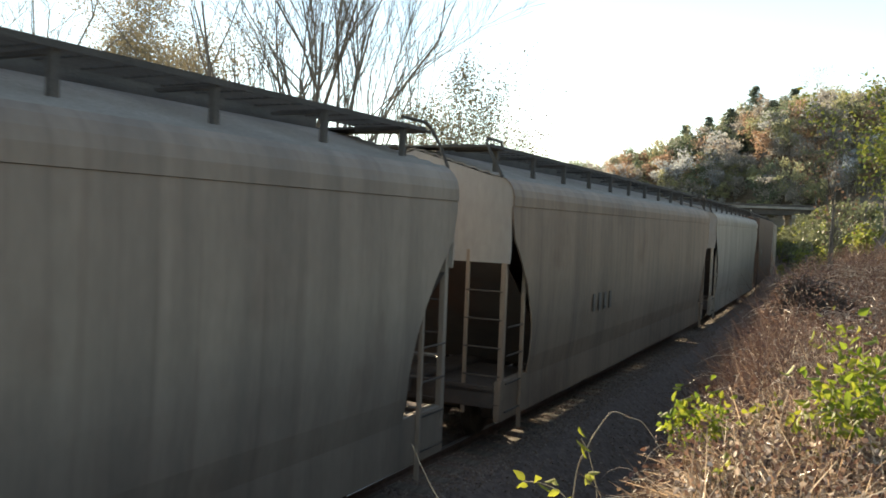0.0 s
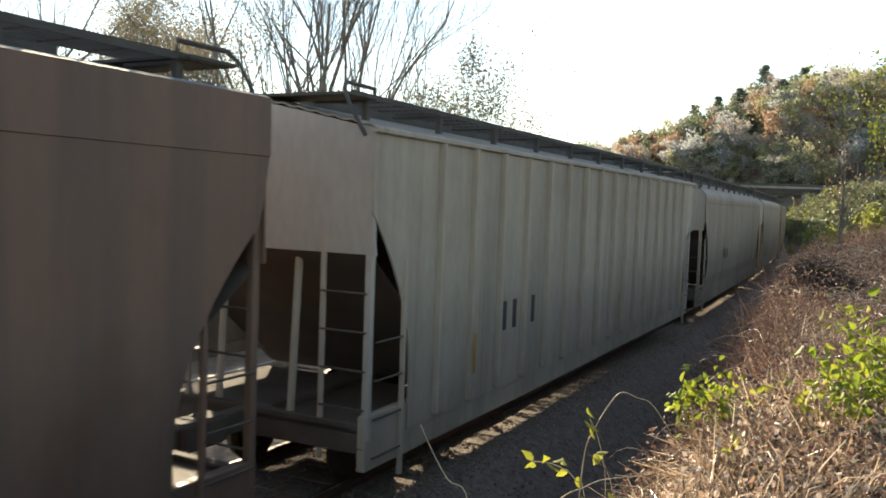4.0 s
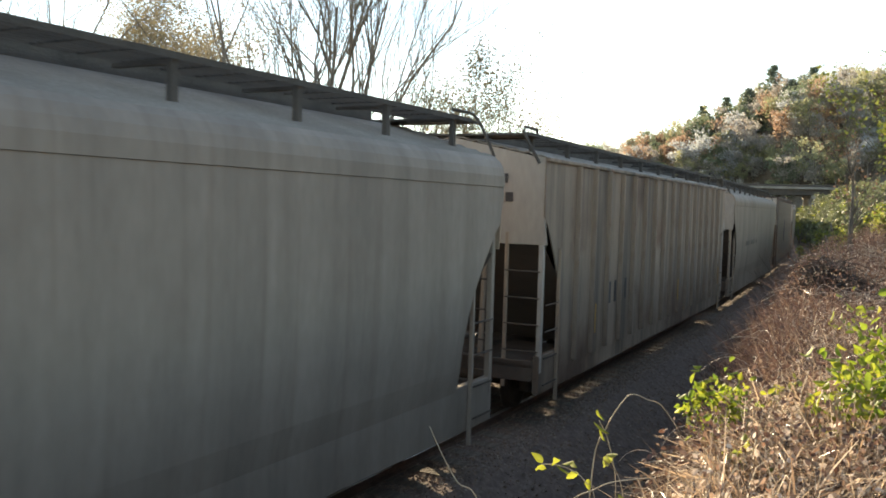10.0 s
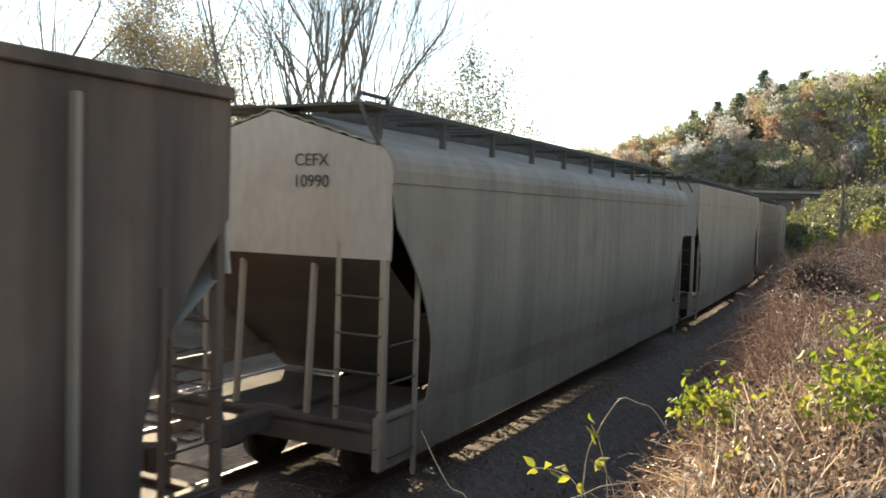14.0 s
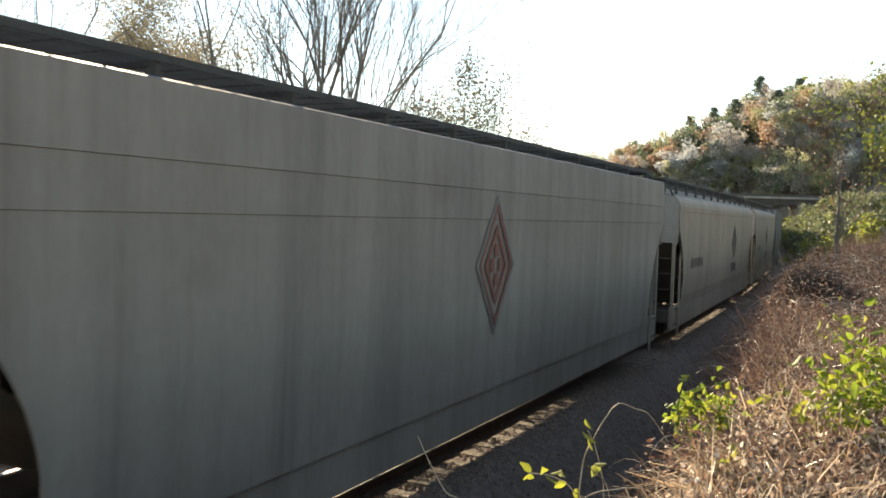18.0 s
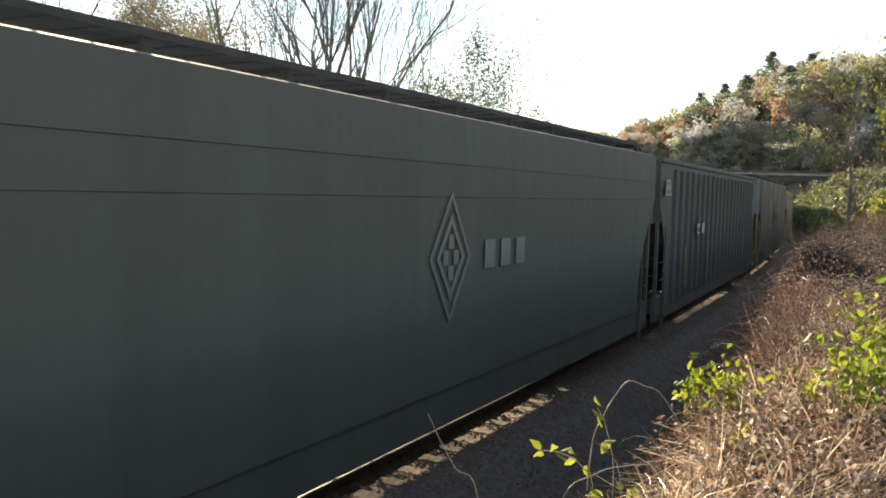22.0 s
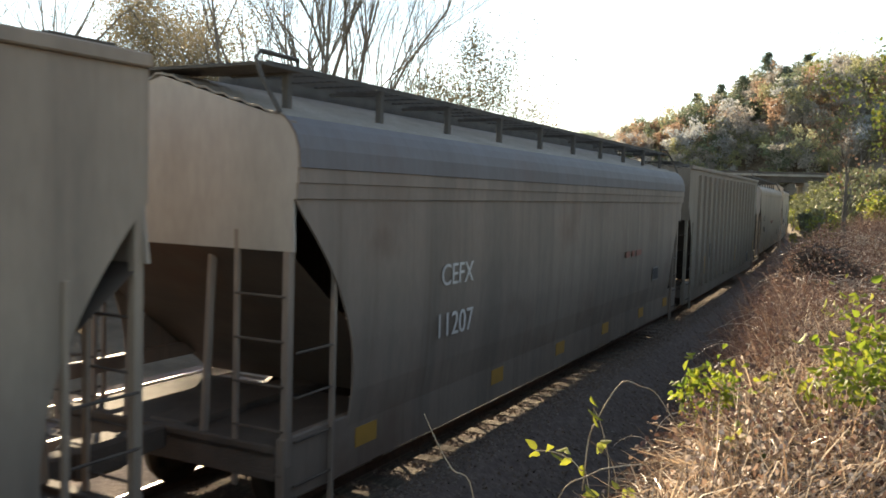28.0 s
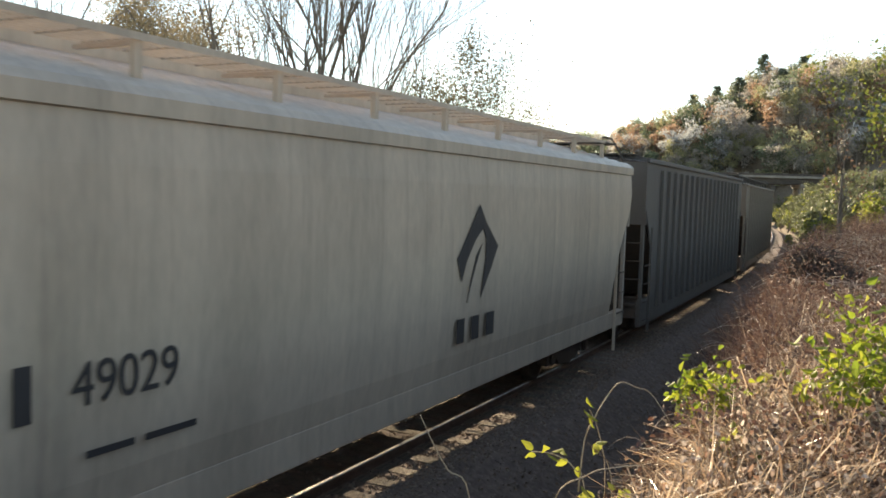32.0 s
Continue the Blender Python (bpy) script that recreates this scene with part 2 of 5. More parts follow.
def land(s, lat):
    x, y, _ = on_track(s, lat)
    a = abs(lat)
    z = -0.3 - 0.55 * smooth01((a - 1.75) / 1.2)
    if lat > 2.3:
        rise = 3.26 + 0.16 * smooth01((s - 9) / 20) + 3.2 * smooth01((s - 60) / 90)
        near = smooth01((s - 4.5) / 4.0)
        wide = 2.5 + 6 * smooth01((s - 45) / 60)
        z += rise * min(1.0, max(0.0, (lat - 3.1 + 0.22 * near * smooth01((24 - s) / 10)) / wide)) ** 1.25
        z += 0.10 * noise.noise((x * 0.9, y * 0.9, 3.0)) * smooth01((lat - 2.6) / 1.0)
    if lat < -3:
        z += 1.2 * smooth01((-lat - 5) / 12) + 0.25 * noise.noise((x * 0.25, y * 0.25, 1.0)) * smooth01((-lat - 3) / 4)
    z += hill(x, y) * max(smooth01((a - 6) / 40), smooth01((s - 188) / 30) * smooth01((420 - s) / 40))
    return z


def spread(lo, hi, fine0, fine1, step, mid0, mid1, midstep, far):
    out, v = [], lo
    while v < hi:
        out.append(v)
        v += step if fine0 <= v < fine1 else midstep if mid0 <= v < mid1 else far
    return out + [hi]


S_LINES = spread(-800, 1000, -4, 40, 0.5, -100, 430, 5.0, 40.0)
L_LINES = spread(-640, 1400, -4, 9, 0.25, -150, 180, 3.5, 30.0)


def build_ground():
    v = []
    for s in S_LINES:
        for lat in L_LINES:
            x, y, _ = on_track(s, lat)
            v.append((x, y, land(s, lat)))
    w = len(L_LINES)
    f = [(i * w + j, i * w + j + 1, (i + 1) * w + j + 1, (i + 1) * w + j) for i in range(len(S_LINES) - 1) for j in range(w - 1)]
    f = [q[::-1] for q in f]
    tagged(part("ground", mesh_of("ground", v, f, True), M_GROUND), "dry brown earth bank and valley ground", "ground", kind="structure")


def sweep(name, profile, s0, s1, step, material, smooth=False):
    """A strip of that cross-section (lat, z) along the track."""
    g, n = Geo(), int((s1 - s0) / step)
    rings = []
    for k in range(n + 1):
        s = s0 + (s1 - s0) * k / n
        rings.append([(*on_track(s, lat)[:2], z) for lat, z in profile])
    return g.rings(rings).mesh(name, smooth)


def build_track():
    bed = part("ballast", sweep("ballast", [(-7.0, -0.95), (-6.0, -0.345), (-3.0, -0.345), (-1.75, -0.122), (1.62, -0.122), (3.0, -0.9)], -80, 230, 2.0, M_BALLAST), M_BALLAST)
    tagged(bed, "grey crushed stone ballast bed under the track", "ballast", kind="structure")
    track = empty("track")
    tagged(track, "railway track with worn steel rails on weathered wooden ties", "railway track", kind="structure")
    for side in (-0.82, 0.69):
        prof = [(side - 0.07, -0.108), (side + 0.07, -0.108), (side + 0.012, -0.09), (side + 0.012, -0.05), (side + 0.036, -0.035),
                (side + 0.036, -0.012), (side - 0.036, -0.012), (side - 0.036, -0.035), (side - 0.012, -0.05), (side - 0.012, -0.09)]
        rail = part("rail", sweep("rail", prof, -80, 230, 2.0, M_RAIL), M_RAIL, track)
        head = [(side - 0.034, -0.012), (side + 0.034, -0.012), (side + 0.026, 0.0), (side - 0.026, 0.0)]
        part("rail_head", sweep("rail_head", head, -80, 230, 2.0, M_RAILTOP), M_RAILTOP, rail, "bright polished running surface")
    other = empty("second_track")
    tagged(other, "second railway track in the sun beyond the train", "railway track", kind="structure")
    for side in (-3.5, -5.0):
        prof = [(side - 0.07, -0.30), (side + 0.07, -0.30), (side + 0.036, -0.14), (side - 0.036, -0.14)]
        part("rail", sweep("rail", prof, -80, 230, 2.0, M_RAILTOP), M_RAILTOP, other)
    g = Geo()
    for k in range(300):
        x, y, h = on_track(-20 + 0.51 * k, -4.25)
        q = Geo().box(-0.115, -1.3, -0.55, 0.115, 1.3, -0.30)
        m = pose(x, y, 0, 0, 0, 90 - math.degrees(h))
        g.add([tuple(m @ Vector(p)) for p in q.v], q.f)
    part("ties", g.mesh("ties"), M_TIE, other)["kind"] = "stuff"
    rnd = random.Random(4)
    ties = []
    for k in range(6):
        g = Geo().box(-0.115, -1.3 + rnd.uniform(-0.03, 0.03), -0.30, 0.115, 1.34 + rnd.uniform(-0.05, 0.05), -0.11, 0.012)
        ties.append(g.mesh("tie"))
    rest = Geo()
    s = -60.0
    while s < 200:
        x, y, h = on_track(s)
        turn = 90 - math.degrees(h) + rnd.uniform(-1.2, 1.2)
        m = pose(x, y, rnd.uniform(-0.010, 0.002), 0, 0, turn)
        if 2 < s < 60:
            part("tie", ties[rnd.randrange(6)], M_TIE, track, m=m)
        else:
            b = Geo().box(-0.115, -1.3, -0.30, 0.115, 1.3, -0.11)
            rest.add([tuple(m @ Vector(p)) for p in b.v], b.f)
        s += 0.51
    part("far_ties", rest.mesh("far_ties"), M_TIE, track)["kind"] = "stuff"
    # loose stones about the near tie ends
    g = Geo()
    for _ in range(26000):
        s = rnd.uniform(3, 30) if rnd.random() < 0.85 else rnd.uniform(30, 60)
        lat = rnd.uniform(-0.6, 2.6) if rnd.random() < 0.5 else rnd.uniform(0.75, 1.7)
        if abs((s + 60) / 0.51 % 1 - 0.5) > 0.26 and lat < 1.3 and rnd.random() < 0.93:
            continue
        x, y, _h = on_track(s, lat)
        z = -0.122 if lat < 1.62 else -0.122 - 0.55 * (lat - 1.62)
        r = rnd.uniform(0.010, 0.032)
        q = [(x + rnd.uniform(-r, r), y + rnd.uniform(-r, r), z + r * 0.9)]
        a0 = rnd.uniform(0, 6)
        q += [(x + r * math.cos(a0 + i * 1.57) * rnd.uniform(0.7, 1.2), y + r * math.sin(a0 + i * 1.57) * rnd.uniform(0.7, 1.2), z + rnd.uniform(-0.3, 0.4) * r) for i in range(4)]
        g.add(q, [(0, 1, 2), (0, 2, 3), (0, 3, 4), (0, 4, 1)])
    tagged(part("ballast_stones", g.mesh("ballast_stones"), M_STONE), "loose crushed grey and brown ballast stones", "gravel", kind="stuff")


def build_bridge():
    """A road bridge over the track, far ahead."""
    x, y, h = on_track(172)
    br = empty("road_bridge", pose(x, y, 0, 0, 0, 90 - math.degrees(h) + 4))
    tagged(br, "dark steel road bridge on concrete piers across the track", "bridge")
    # local x runs along the track, -y towards the near bank
    part("deck", Geo().box(-4.2, -34, 7.9, 4.2, 30, 8.35, 0.05).mesh("deck"), M_CONC, br)
    for gx in (-3.6, -1.2, 1.2, 3.6):
        g = Geo().box(gx - 0.2, -34, 6.85, gx + 0.2, 30, 6.93).box(gx - 0.02, -34, 6.93, gx + 0.02, 30, 7.83).box(gx - 0.2, -34, 7.82, gx + 0.2, 30, 7.9)
        part("girder", g.mesh("girder"), M_STEEL, br)
    for gx in (-4.1, 4.1):
        part("parapet", Geo().box(gx - 0.12, -34, 8.35, gx + 0.12, 30, 8.75, 0.03).mesh("parapet"), M_STEEL, br)
    for py in (-9.5, 9.5):
        for px in (-2.6, 2.6):
            part("pier", Geo().tube([(px, py, -1.5), (px, py, 6.3)], 0.45, 12).mesh("pier"), M_CONC, br)
        part("pier_cap", Geo().box(-4, py - 0.5, 6.2, 4, py + 0.5, 6.85, 0.05).mesh("pier_cap"), M_CONC, br)


build_ground()
build_track()
build_bridge()

# ---- the train ----
MESHES = {}


def cached(key, make):
    if key not in MESHES:
        MESHES[key] = make()
    return MESHES[key]


# cross-sections of the near half: (z, half width), from the sill to the eave
LINED = [(0.95, 1.50), (1.3, 1.55), (1.8, 1.58), (2.4, 1.59), (2.9, 1.585), (3.18, 1.575), (3.185, 1.605), (3.32, 1.60), (3.325, 1.62), (3.45, 1.61), (3.455, 1.625),
         (3.62, 1.61), (3.74, 1.57), (3.83, 1.51), (3.90, 1.44)]
ROUND = [(0.95, 1.49), (1.3, 1.55), (1.8, 1.585), (2.4, 1.60), (2.9, 1.60), (3.40, 1.59), (3.52, 1.585), (3.525, 1.603), (3.66, 1.60), (3.76, 1.575), (3.85, 1.52), (3.91, 1.45)]
PLAIN = [(0.95, 1.55), (2.0, 1.575), (3.22, 1.57), (3.225, 1.582), (3.60, 1.58), (3.605, 1.592), (4.16, 1.575)]
SMOOTH = [(0.95, 1.55), (2.0, 1.57), (3.6, 1.57), (3.605, 1.58), (4.08, 1.57)]
WHITE_ROUND = [(0.95, 1.48), (1.3, 1.54), (1.8, 1.58), (2.4, 1.60), (2.9, 1.60), (3.4, 1.585), (3.74, 1.56), (3.75, 1.60), (3.88, 1.60), (3.95, 1.53)]
RIBBED = [(0.75, 1.52), (2.0, 1.52), (3.2, 1.52), (4.02, 1.52)]
FLAT = [(0.75, 1.52), (2.0, 1.52), (3.2, 1.52), (4.09, 1.52)]
SHAPES = {"round": ROUND, "lined": LINED, "plain": PLAIN, "smooth": SMOOTH, "white": WHITE_ROUND, "rib": RIBBED, "flat": FLAT}
RISE = {"rib": 0.32, "flat": 0.15, "plain": 0.17, "smooth": 0.22, "round": 0.42, "lined": 0.42, "white": 0.40}
# running boards: inner and outer edge, underside and top
BOARD = {"plain": (0.50, 1.33, 4.335, 4.395), "smooth": (0.44, 1.09, 4.33, 4.39), "flat": (0.44, 1.10, 4.19, 4.25)}


def end_cut(z, deep):
    """How far the side sheet's end draws in at height z: a bow, steepest at its top."""
    u = min(1.0, max(0.0, (3.15 - z) / 1.7))
    return deep * (1 - (1 - u) ** 1.8)


def side_mesh(kind, L, sgn):
    prof, rows = SHAPES[kind], []
    zs = [p[0] for p in prof]
    fine = sorted(z for z in set(zs + [z for z in np.arange(zs[0], 3.2, 0.15)]) if sgn < 0 or z > 1.24)
    deep = 1.0 if kind not in ("rib", "flat") else 0.85
    for z in fine:
        w = float(np.interp(z, zs, [p[1] for p in prof]))
        e = L / 2 - end_cut(z, deep)
        rows.append([(e * u, sgn * w, z) for u in np.linspace(-1, 1, 15)])
    if sgn > 0:
        rows = [r[::-1] for r in rows]
    return Geo().slab(rows, (0, -sgn * 0.02, 0)).mesh("side_sheet")


def shoulder_mesh(L, sgn):
    rows = [[(x, sgn * (w + 0.006), z) for x in np.linspace(-L / 2, L / 2, 3)] for z, w in LINED if z > 3.454]
    return Geo().slab(rows if sgn < 0 else [r[::-1] for r in rows], (0, -sgn * 0.012, 0)).mesh("shoulder_sheet")


def roof_mesh(kind, L):
    top = SHAPES[kind][-1]
    rows, h = [], RISE[kind]
    n = 42
    for i in range(n + 1):
        u = -1 + 2 * i / n
        y = (top[1] - 0.004) * u
        z = top[0] + h * (1 - abs(u)) + (0.020 if i % 3 == 1 and 0 < i < n else 0.0)
        rows.append([(x, y, z) for x in np.linspace(-L / 2, L / 2, 5)])
    return Geo().slab(rows, (0, 0, -0.02)).mesh("roof")


def end_mesh(kind, L, sgn):
    """The upright upper end wall, from the slope sheet's top to the roof."""
    top = SHAPES[kind][-1]
    h = RISE[kind]
    w = [p for p in SHAPES[kind] if p[0] > 2.72]
    out = [(-1.56, 2.72)] + [(-p[1] + 0.03, p[0]) for p in w]
    out += [(top[1] * u, top[0] + h * (1 - abs(u)) - 0.03) for u in np.linspace(-0.85, 0.85, 13)]
    out += [(p[1] - 0.03, p[0]) for p in w[::-1]] + [(1.56, 2.72)]
    x = sgn * (L / 2 - 0.012)
    a = [(x, y, z) for y, z in out]
    b = [(x - sgn * 0.025, y, z) for y, z in out]
    return Geo().rings([a, b] if sgn < 0 else [b, a]).mesh("end_wall")


def grating_mesh(L, y0, y1, z0, z1):
    """An open steel walkway: long bars on edge over a few cross bars, so that light falls through."""
    g = Geo()
    n = int(round((y1 - y0) / 0.095))
    out = y1 if y1 > 0 else y0
    for k in range(n + 1):
        y = y0 + (y1 - y0) * k / n
        deep = z0 if abs(y - out) < 0.01 else z1 - 0.026
        g.box(-L / 2 + 0.1, y - 0.004, deep, L / 2 - 0.1, y + 0.004, z1)
    for x in np.arange(-L / 2 + 0.15, L / 2 - 0.1, 0.42):
        g.box(x, y0, z1 - 0.03, x + 0.012, y1, z1 - 0.012)
    return g.mesh("running_board")


def slope_mesh(L, sgn):
    rows = []
    for z in np.linspace(2.72, 0.98, 8):
        e = sgn * (L / 2 - 0.03 - 2.25 * (2.72 - z) / 1.74)
        rows.append([(e, y, z) for y in (-1.5, -0.7, 0.7, 1.5)])
    return Geo().slab(rows, (-sgn * 0.02, 0, -0.015)).mesh("slope_sheet")


def hopper_mesh():
    rings = []
    for z, a, b in ((1.28, 1.6, 1.30), (0.98, 0.75, 0.62), (0.78, 0.42, 0.34), (0.70, 0.42, 0.34)):
        rings.append([(-a, -b, z), (a, -b, z), (a, b, z), (-a, b, z)])
    g = Geo().rings(rings[::-1])
    g.box(-0.46, -0.36, 0.68, 0.46, 0.36, 0.73, 0.01)
    g.tube([(-0.3, -0.8, 0.72), (-0.3, 0.95, 0.72)], 0.02, 8)
    return g.mesh("hopper")


def blocker_mesh():
    """Added unseen sun block low under a hopper, set off towards the far side."""
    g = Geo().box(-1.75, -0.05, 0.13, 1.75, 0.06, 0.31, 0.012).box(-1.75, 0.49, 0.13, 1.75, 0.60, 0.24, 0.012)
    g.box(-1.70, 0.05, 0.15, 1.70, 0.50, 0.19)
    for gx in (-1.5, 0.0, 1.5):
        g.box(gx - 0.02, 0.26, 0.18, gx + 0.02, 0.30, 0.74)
    return g.mesh("sun_blocker")


def side_frame_mesh(sgn):
    """A cast truck side frame with its arched top and two axle boxes."""
    prof = [(-1.12, 0.32), (-1.12, 0.56), (-0.92, 0.62), (-0.55, 0.74), (0.55, 0.74), (0.92, 0.62), (1.12, 0.56), (1.12, 0.32), (0.74, 0.32), (0.70, 0.44),
            (0.45, 0.24), (-0.45, 0.24), (-0.70, 0.44), (-0.74, 0.32)]
    y0, y1 = (0.93, 1.11) if sgn > 0 else (-1.11, -0.93)
    g = Geo().rings([[(x, y1, z) for x, z in prof], [(x, y0, z) for x, z in prof]])
    for sx in (-0.11, 0.0, 0.11):
        g.tube([(sx, sgn * 1.05, 0.30), (sx, sgn * 1.05, 0.52)], 0.05, 8)
    for ax in (-0.89, 0.89):
        g.add(*(lambda q: (q.v, q.f))(Geo().lathe([(sgn * 1.08, 0.11), (sgn * 1.15, 0.11), (sgn * 1.17, 0.07)], sides=12)))
        for i in range(len(g.v) - 36, len(g.v)):
            p = g.v[i]
            g.v[i] = (p[0] + ax, p[1], p[2] + 0.42)
    return g.mesh("side_frame")


def wheelset_mesh():
    g = Geo().lathe([(-1.05, 0.07), (1.05, 0.07)], sides=10)
    for sgn in (-1, 1):
        pr = [(0.69, 0.455), (0.715, 0.455), (0.72, 0.43), (0.81, 0.42), (0.81, 0.36), (0.775, 0.33), (0.775, 0.14), (0.83, 0.12), (0.83, 0.08), (0.66, 0.08), (0.66, 0.14), (0.70, 0.33), (0.69, 0.36)]
        pr = [(sgn * y, r) for y, r in pr]
        g.add(*(lambda q: (q.v, q.f))(Geo().lathe(pr, sides=28)))
    return g.mesh("wheelset", True)


def text_mesh(body, size):
    cu = bpy.data.curves.new("writing", "FONT")
    cu.body, cu.size, cu.extrude, cu.align_x = body, size, 0.002, "CENTER"
    ob = bpy.data.objects.new("writing", cu)
    scene.collection.objects.link(ob)
    bpy.context.view_layer.update()
    me = bpy.data.meshes.new_from_object(ob.evaluated_get(bpy.context.evaluated_depsgraph_get()))
    bpy.data.objects.remove(ob)
    return me


def write(car, body, x, z, size, material, wide=1.0, y=-1.612, label=""):
    me = cached(("text", body, size), lambda: text_mesh(body, size))
    m = Matrix.Translation((x, y, z)) @ pose(0, 0, 0, 90) @ Matrix.Diagonal((wide, 1, 1, 1))
    return part("lettering", me, material, car, label, m)


def write_end(car, body, x, y, z, size, material):
    """Writing on the end wall that faces the camera."""
    me = cached(("text", body, size), lambda: text_mesh(body, size))
    m = Matrix.Translation((x, y, z)) @ pose(0, 0, 0, 0, 0, -90) @ pose(0, 0, 0, 90)
    return part("end_lettering", me, material, car, m=m)


def bars(car, x, z, widths, h, gap, material, y=-1.612, name="stencil_bar"):
    """A line of writing that is not lettered: plain upright strokes of its size."""
    cur = x
    for w in widths:
        k = w * (0.6 if h > 0.2 else 1.0)
        me = cached(("bar", w, h), lambda: Geo().box(-k / 2, -0.002, -h / 2, k / 2, 0.003, h / 2).mesh(name))
        part(name, me, material, car, m=Matrix.Translation((cur + w / 2, y, z)))
        cur += w + gap


def plate(car, x, z, w, h, material, y=-1.612, name="panel_mark", label=""):
    return part(name, cached(("plate", w, h), lambda: Geo().box(-w / 2, -0.002, -h / 2, w / 2, 0.003, h / 2).mesh(name)), material, car, label, Matrix.Translation((x, y, z)))


def flat_shape(outline, holes_to=None, depth=0.003):
    """A thin plate from an outline in x, z; with holes_to, a ring between two outlines of equal count."""
    g = Geo()
    if holes_to is None:
        g.rings([[(x, -depth, z) for x, z in outline], [(x, depth, z) for x, z in outline]])
    else:
        n = len(outline)
        v = [(x, y, z) for y in (-depth, depth) for ring in (outline, holes_to) for x, z in ring]
        f = []
        for i in range(n):
            j = (i + 1) % n
            f += [(i, j, n + j, n + i), (2 * n + i, 3 * n + i, 3 * n + j, 2 * n + j), (i, 2 * n + i, 2 * n + j, j), (n + i, n + j, 3 * n + j, 3 * n + i)]
        g.add(v, f)
    return g


def leaf_emblem(car, x, z, y=-1.615):
    """A dark rhombus with a pale curved leaf cut into it, and bars for the word below."""
    right = [(0.0, 0.60), (0.22, 0.36), (0.60, 0.06), (0.40, -0.22), (0.10, -0.58), (0.22, -0.10), (0.22, 0.16), (0.12, 0.30)]
    left = [(0.0, 0.60), (0.12, 0.30), (-0.10, 0.16), (-0.34, -0.10), (-0.46, -0.34), (-0.60, -0.06), (-0.30, 0.26)]
    vein = [(0.10, 0.10), (-0.02, -0.08), (-0.20, -0.40), (-0.30, -0.62), (-0.24, -0.42), (-0.06, -0.04)]
    for ol in (right, left, vein):
        part("emblem", cached(("leaf", ol[1]), lambda: flat_shape(ol).mesh("emblem")), M_BLACK, car, "dark rhombic leaf emblem", Matrix.Translation((x, y, z)))
    bars(car, x - 0.62, z - 0.95, (0.34, 0.34, 0.40), 0.30, 0.08, M_BLACK, y)


def diamond_emblem(car, x, z, material, k=1.0, y=-1.6, word=0, bold=False):
    """An upright diamond outline with a smaller one and a chequer of four in it."""
    def dia(a, b, m=4):
        out = []
        for px, pz, qx, qz in ((0, b, a, 0), (a, 0, 0, -b), (0, -b, -a, 0), (-a, 0, 0, b)):
            for i in range(m):
                u = i / m
                out.append((px + (qx - px) * u, pz + (qz - pz) * u))
        return out
    thick = ((0.60, 0.90, 0.55, 0.83, M_FADED), (0.55, 0.83, 0.36, 0.54, material), (0.36, 0.54, 0.33, 0.49, M_FADED))
    thin = ((0.56, 0.84, 0.50, 0.74, material), (0.38, 0.55, 0.30, 0.42, material))
    for a, b, c, d, m in thick if bold else thin:
        part("emblem_ring", cached(("ring", a, k, bold), lambda: flat_shape(dia(a * k, b * k), dia(c * k, d * k)).mesh("emblem_ring")), m, car, m=Matrix.Translation((x, y, z)))
    w, h = (0.17, 0.23) if bold else (0.13, 0.18)
    for sx, sz in ((0, 0.2), (0, -0.2), (0.14, 0), (-0.14, 0)):
        plate(car, x + sx * k, z + sz * k, w * k, h * k, material, y - 0.002, "emblem_square")
    if word:
        for i in range(3):
            if bold:
                plate(car, x + 1.18 * k + 0.50 * i, z - 0.01, 0.38, 0.44, M_FADED, y + 0.001, "word_ground")
            plate(car, x + 1.18 * k + 0.50 * i, z - 0.01, 0.30, 0.36, material, y - 0.002, "word_bar")


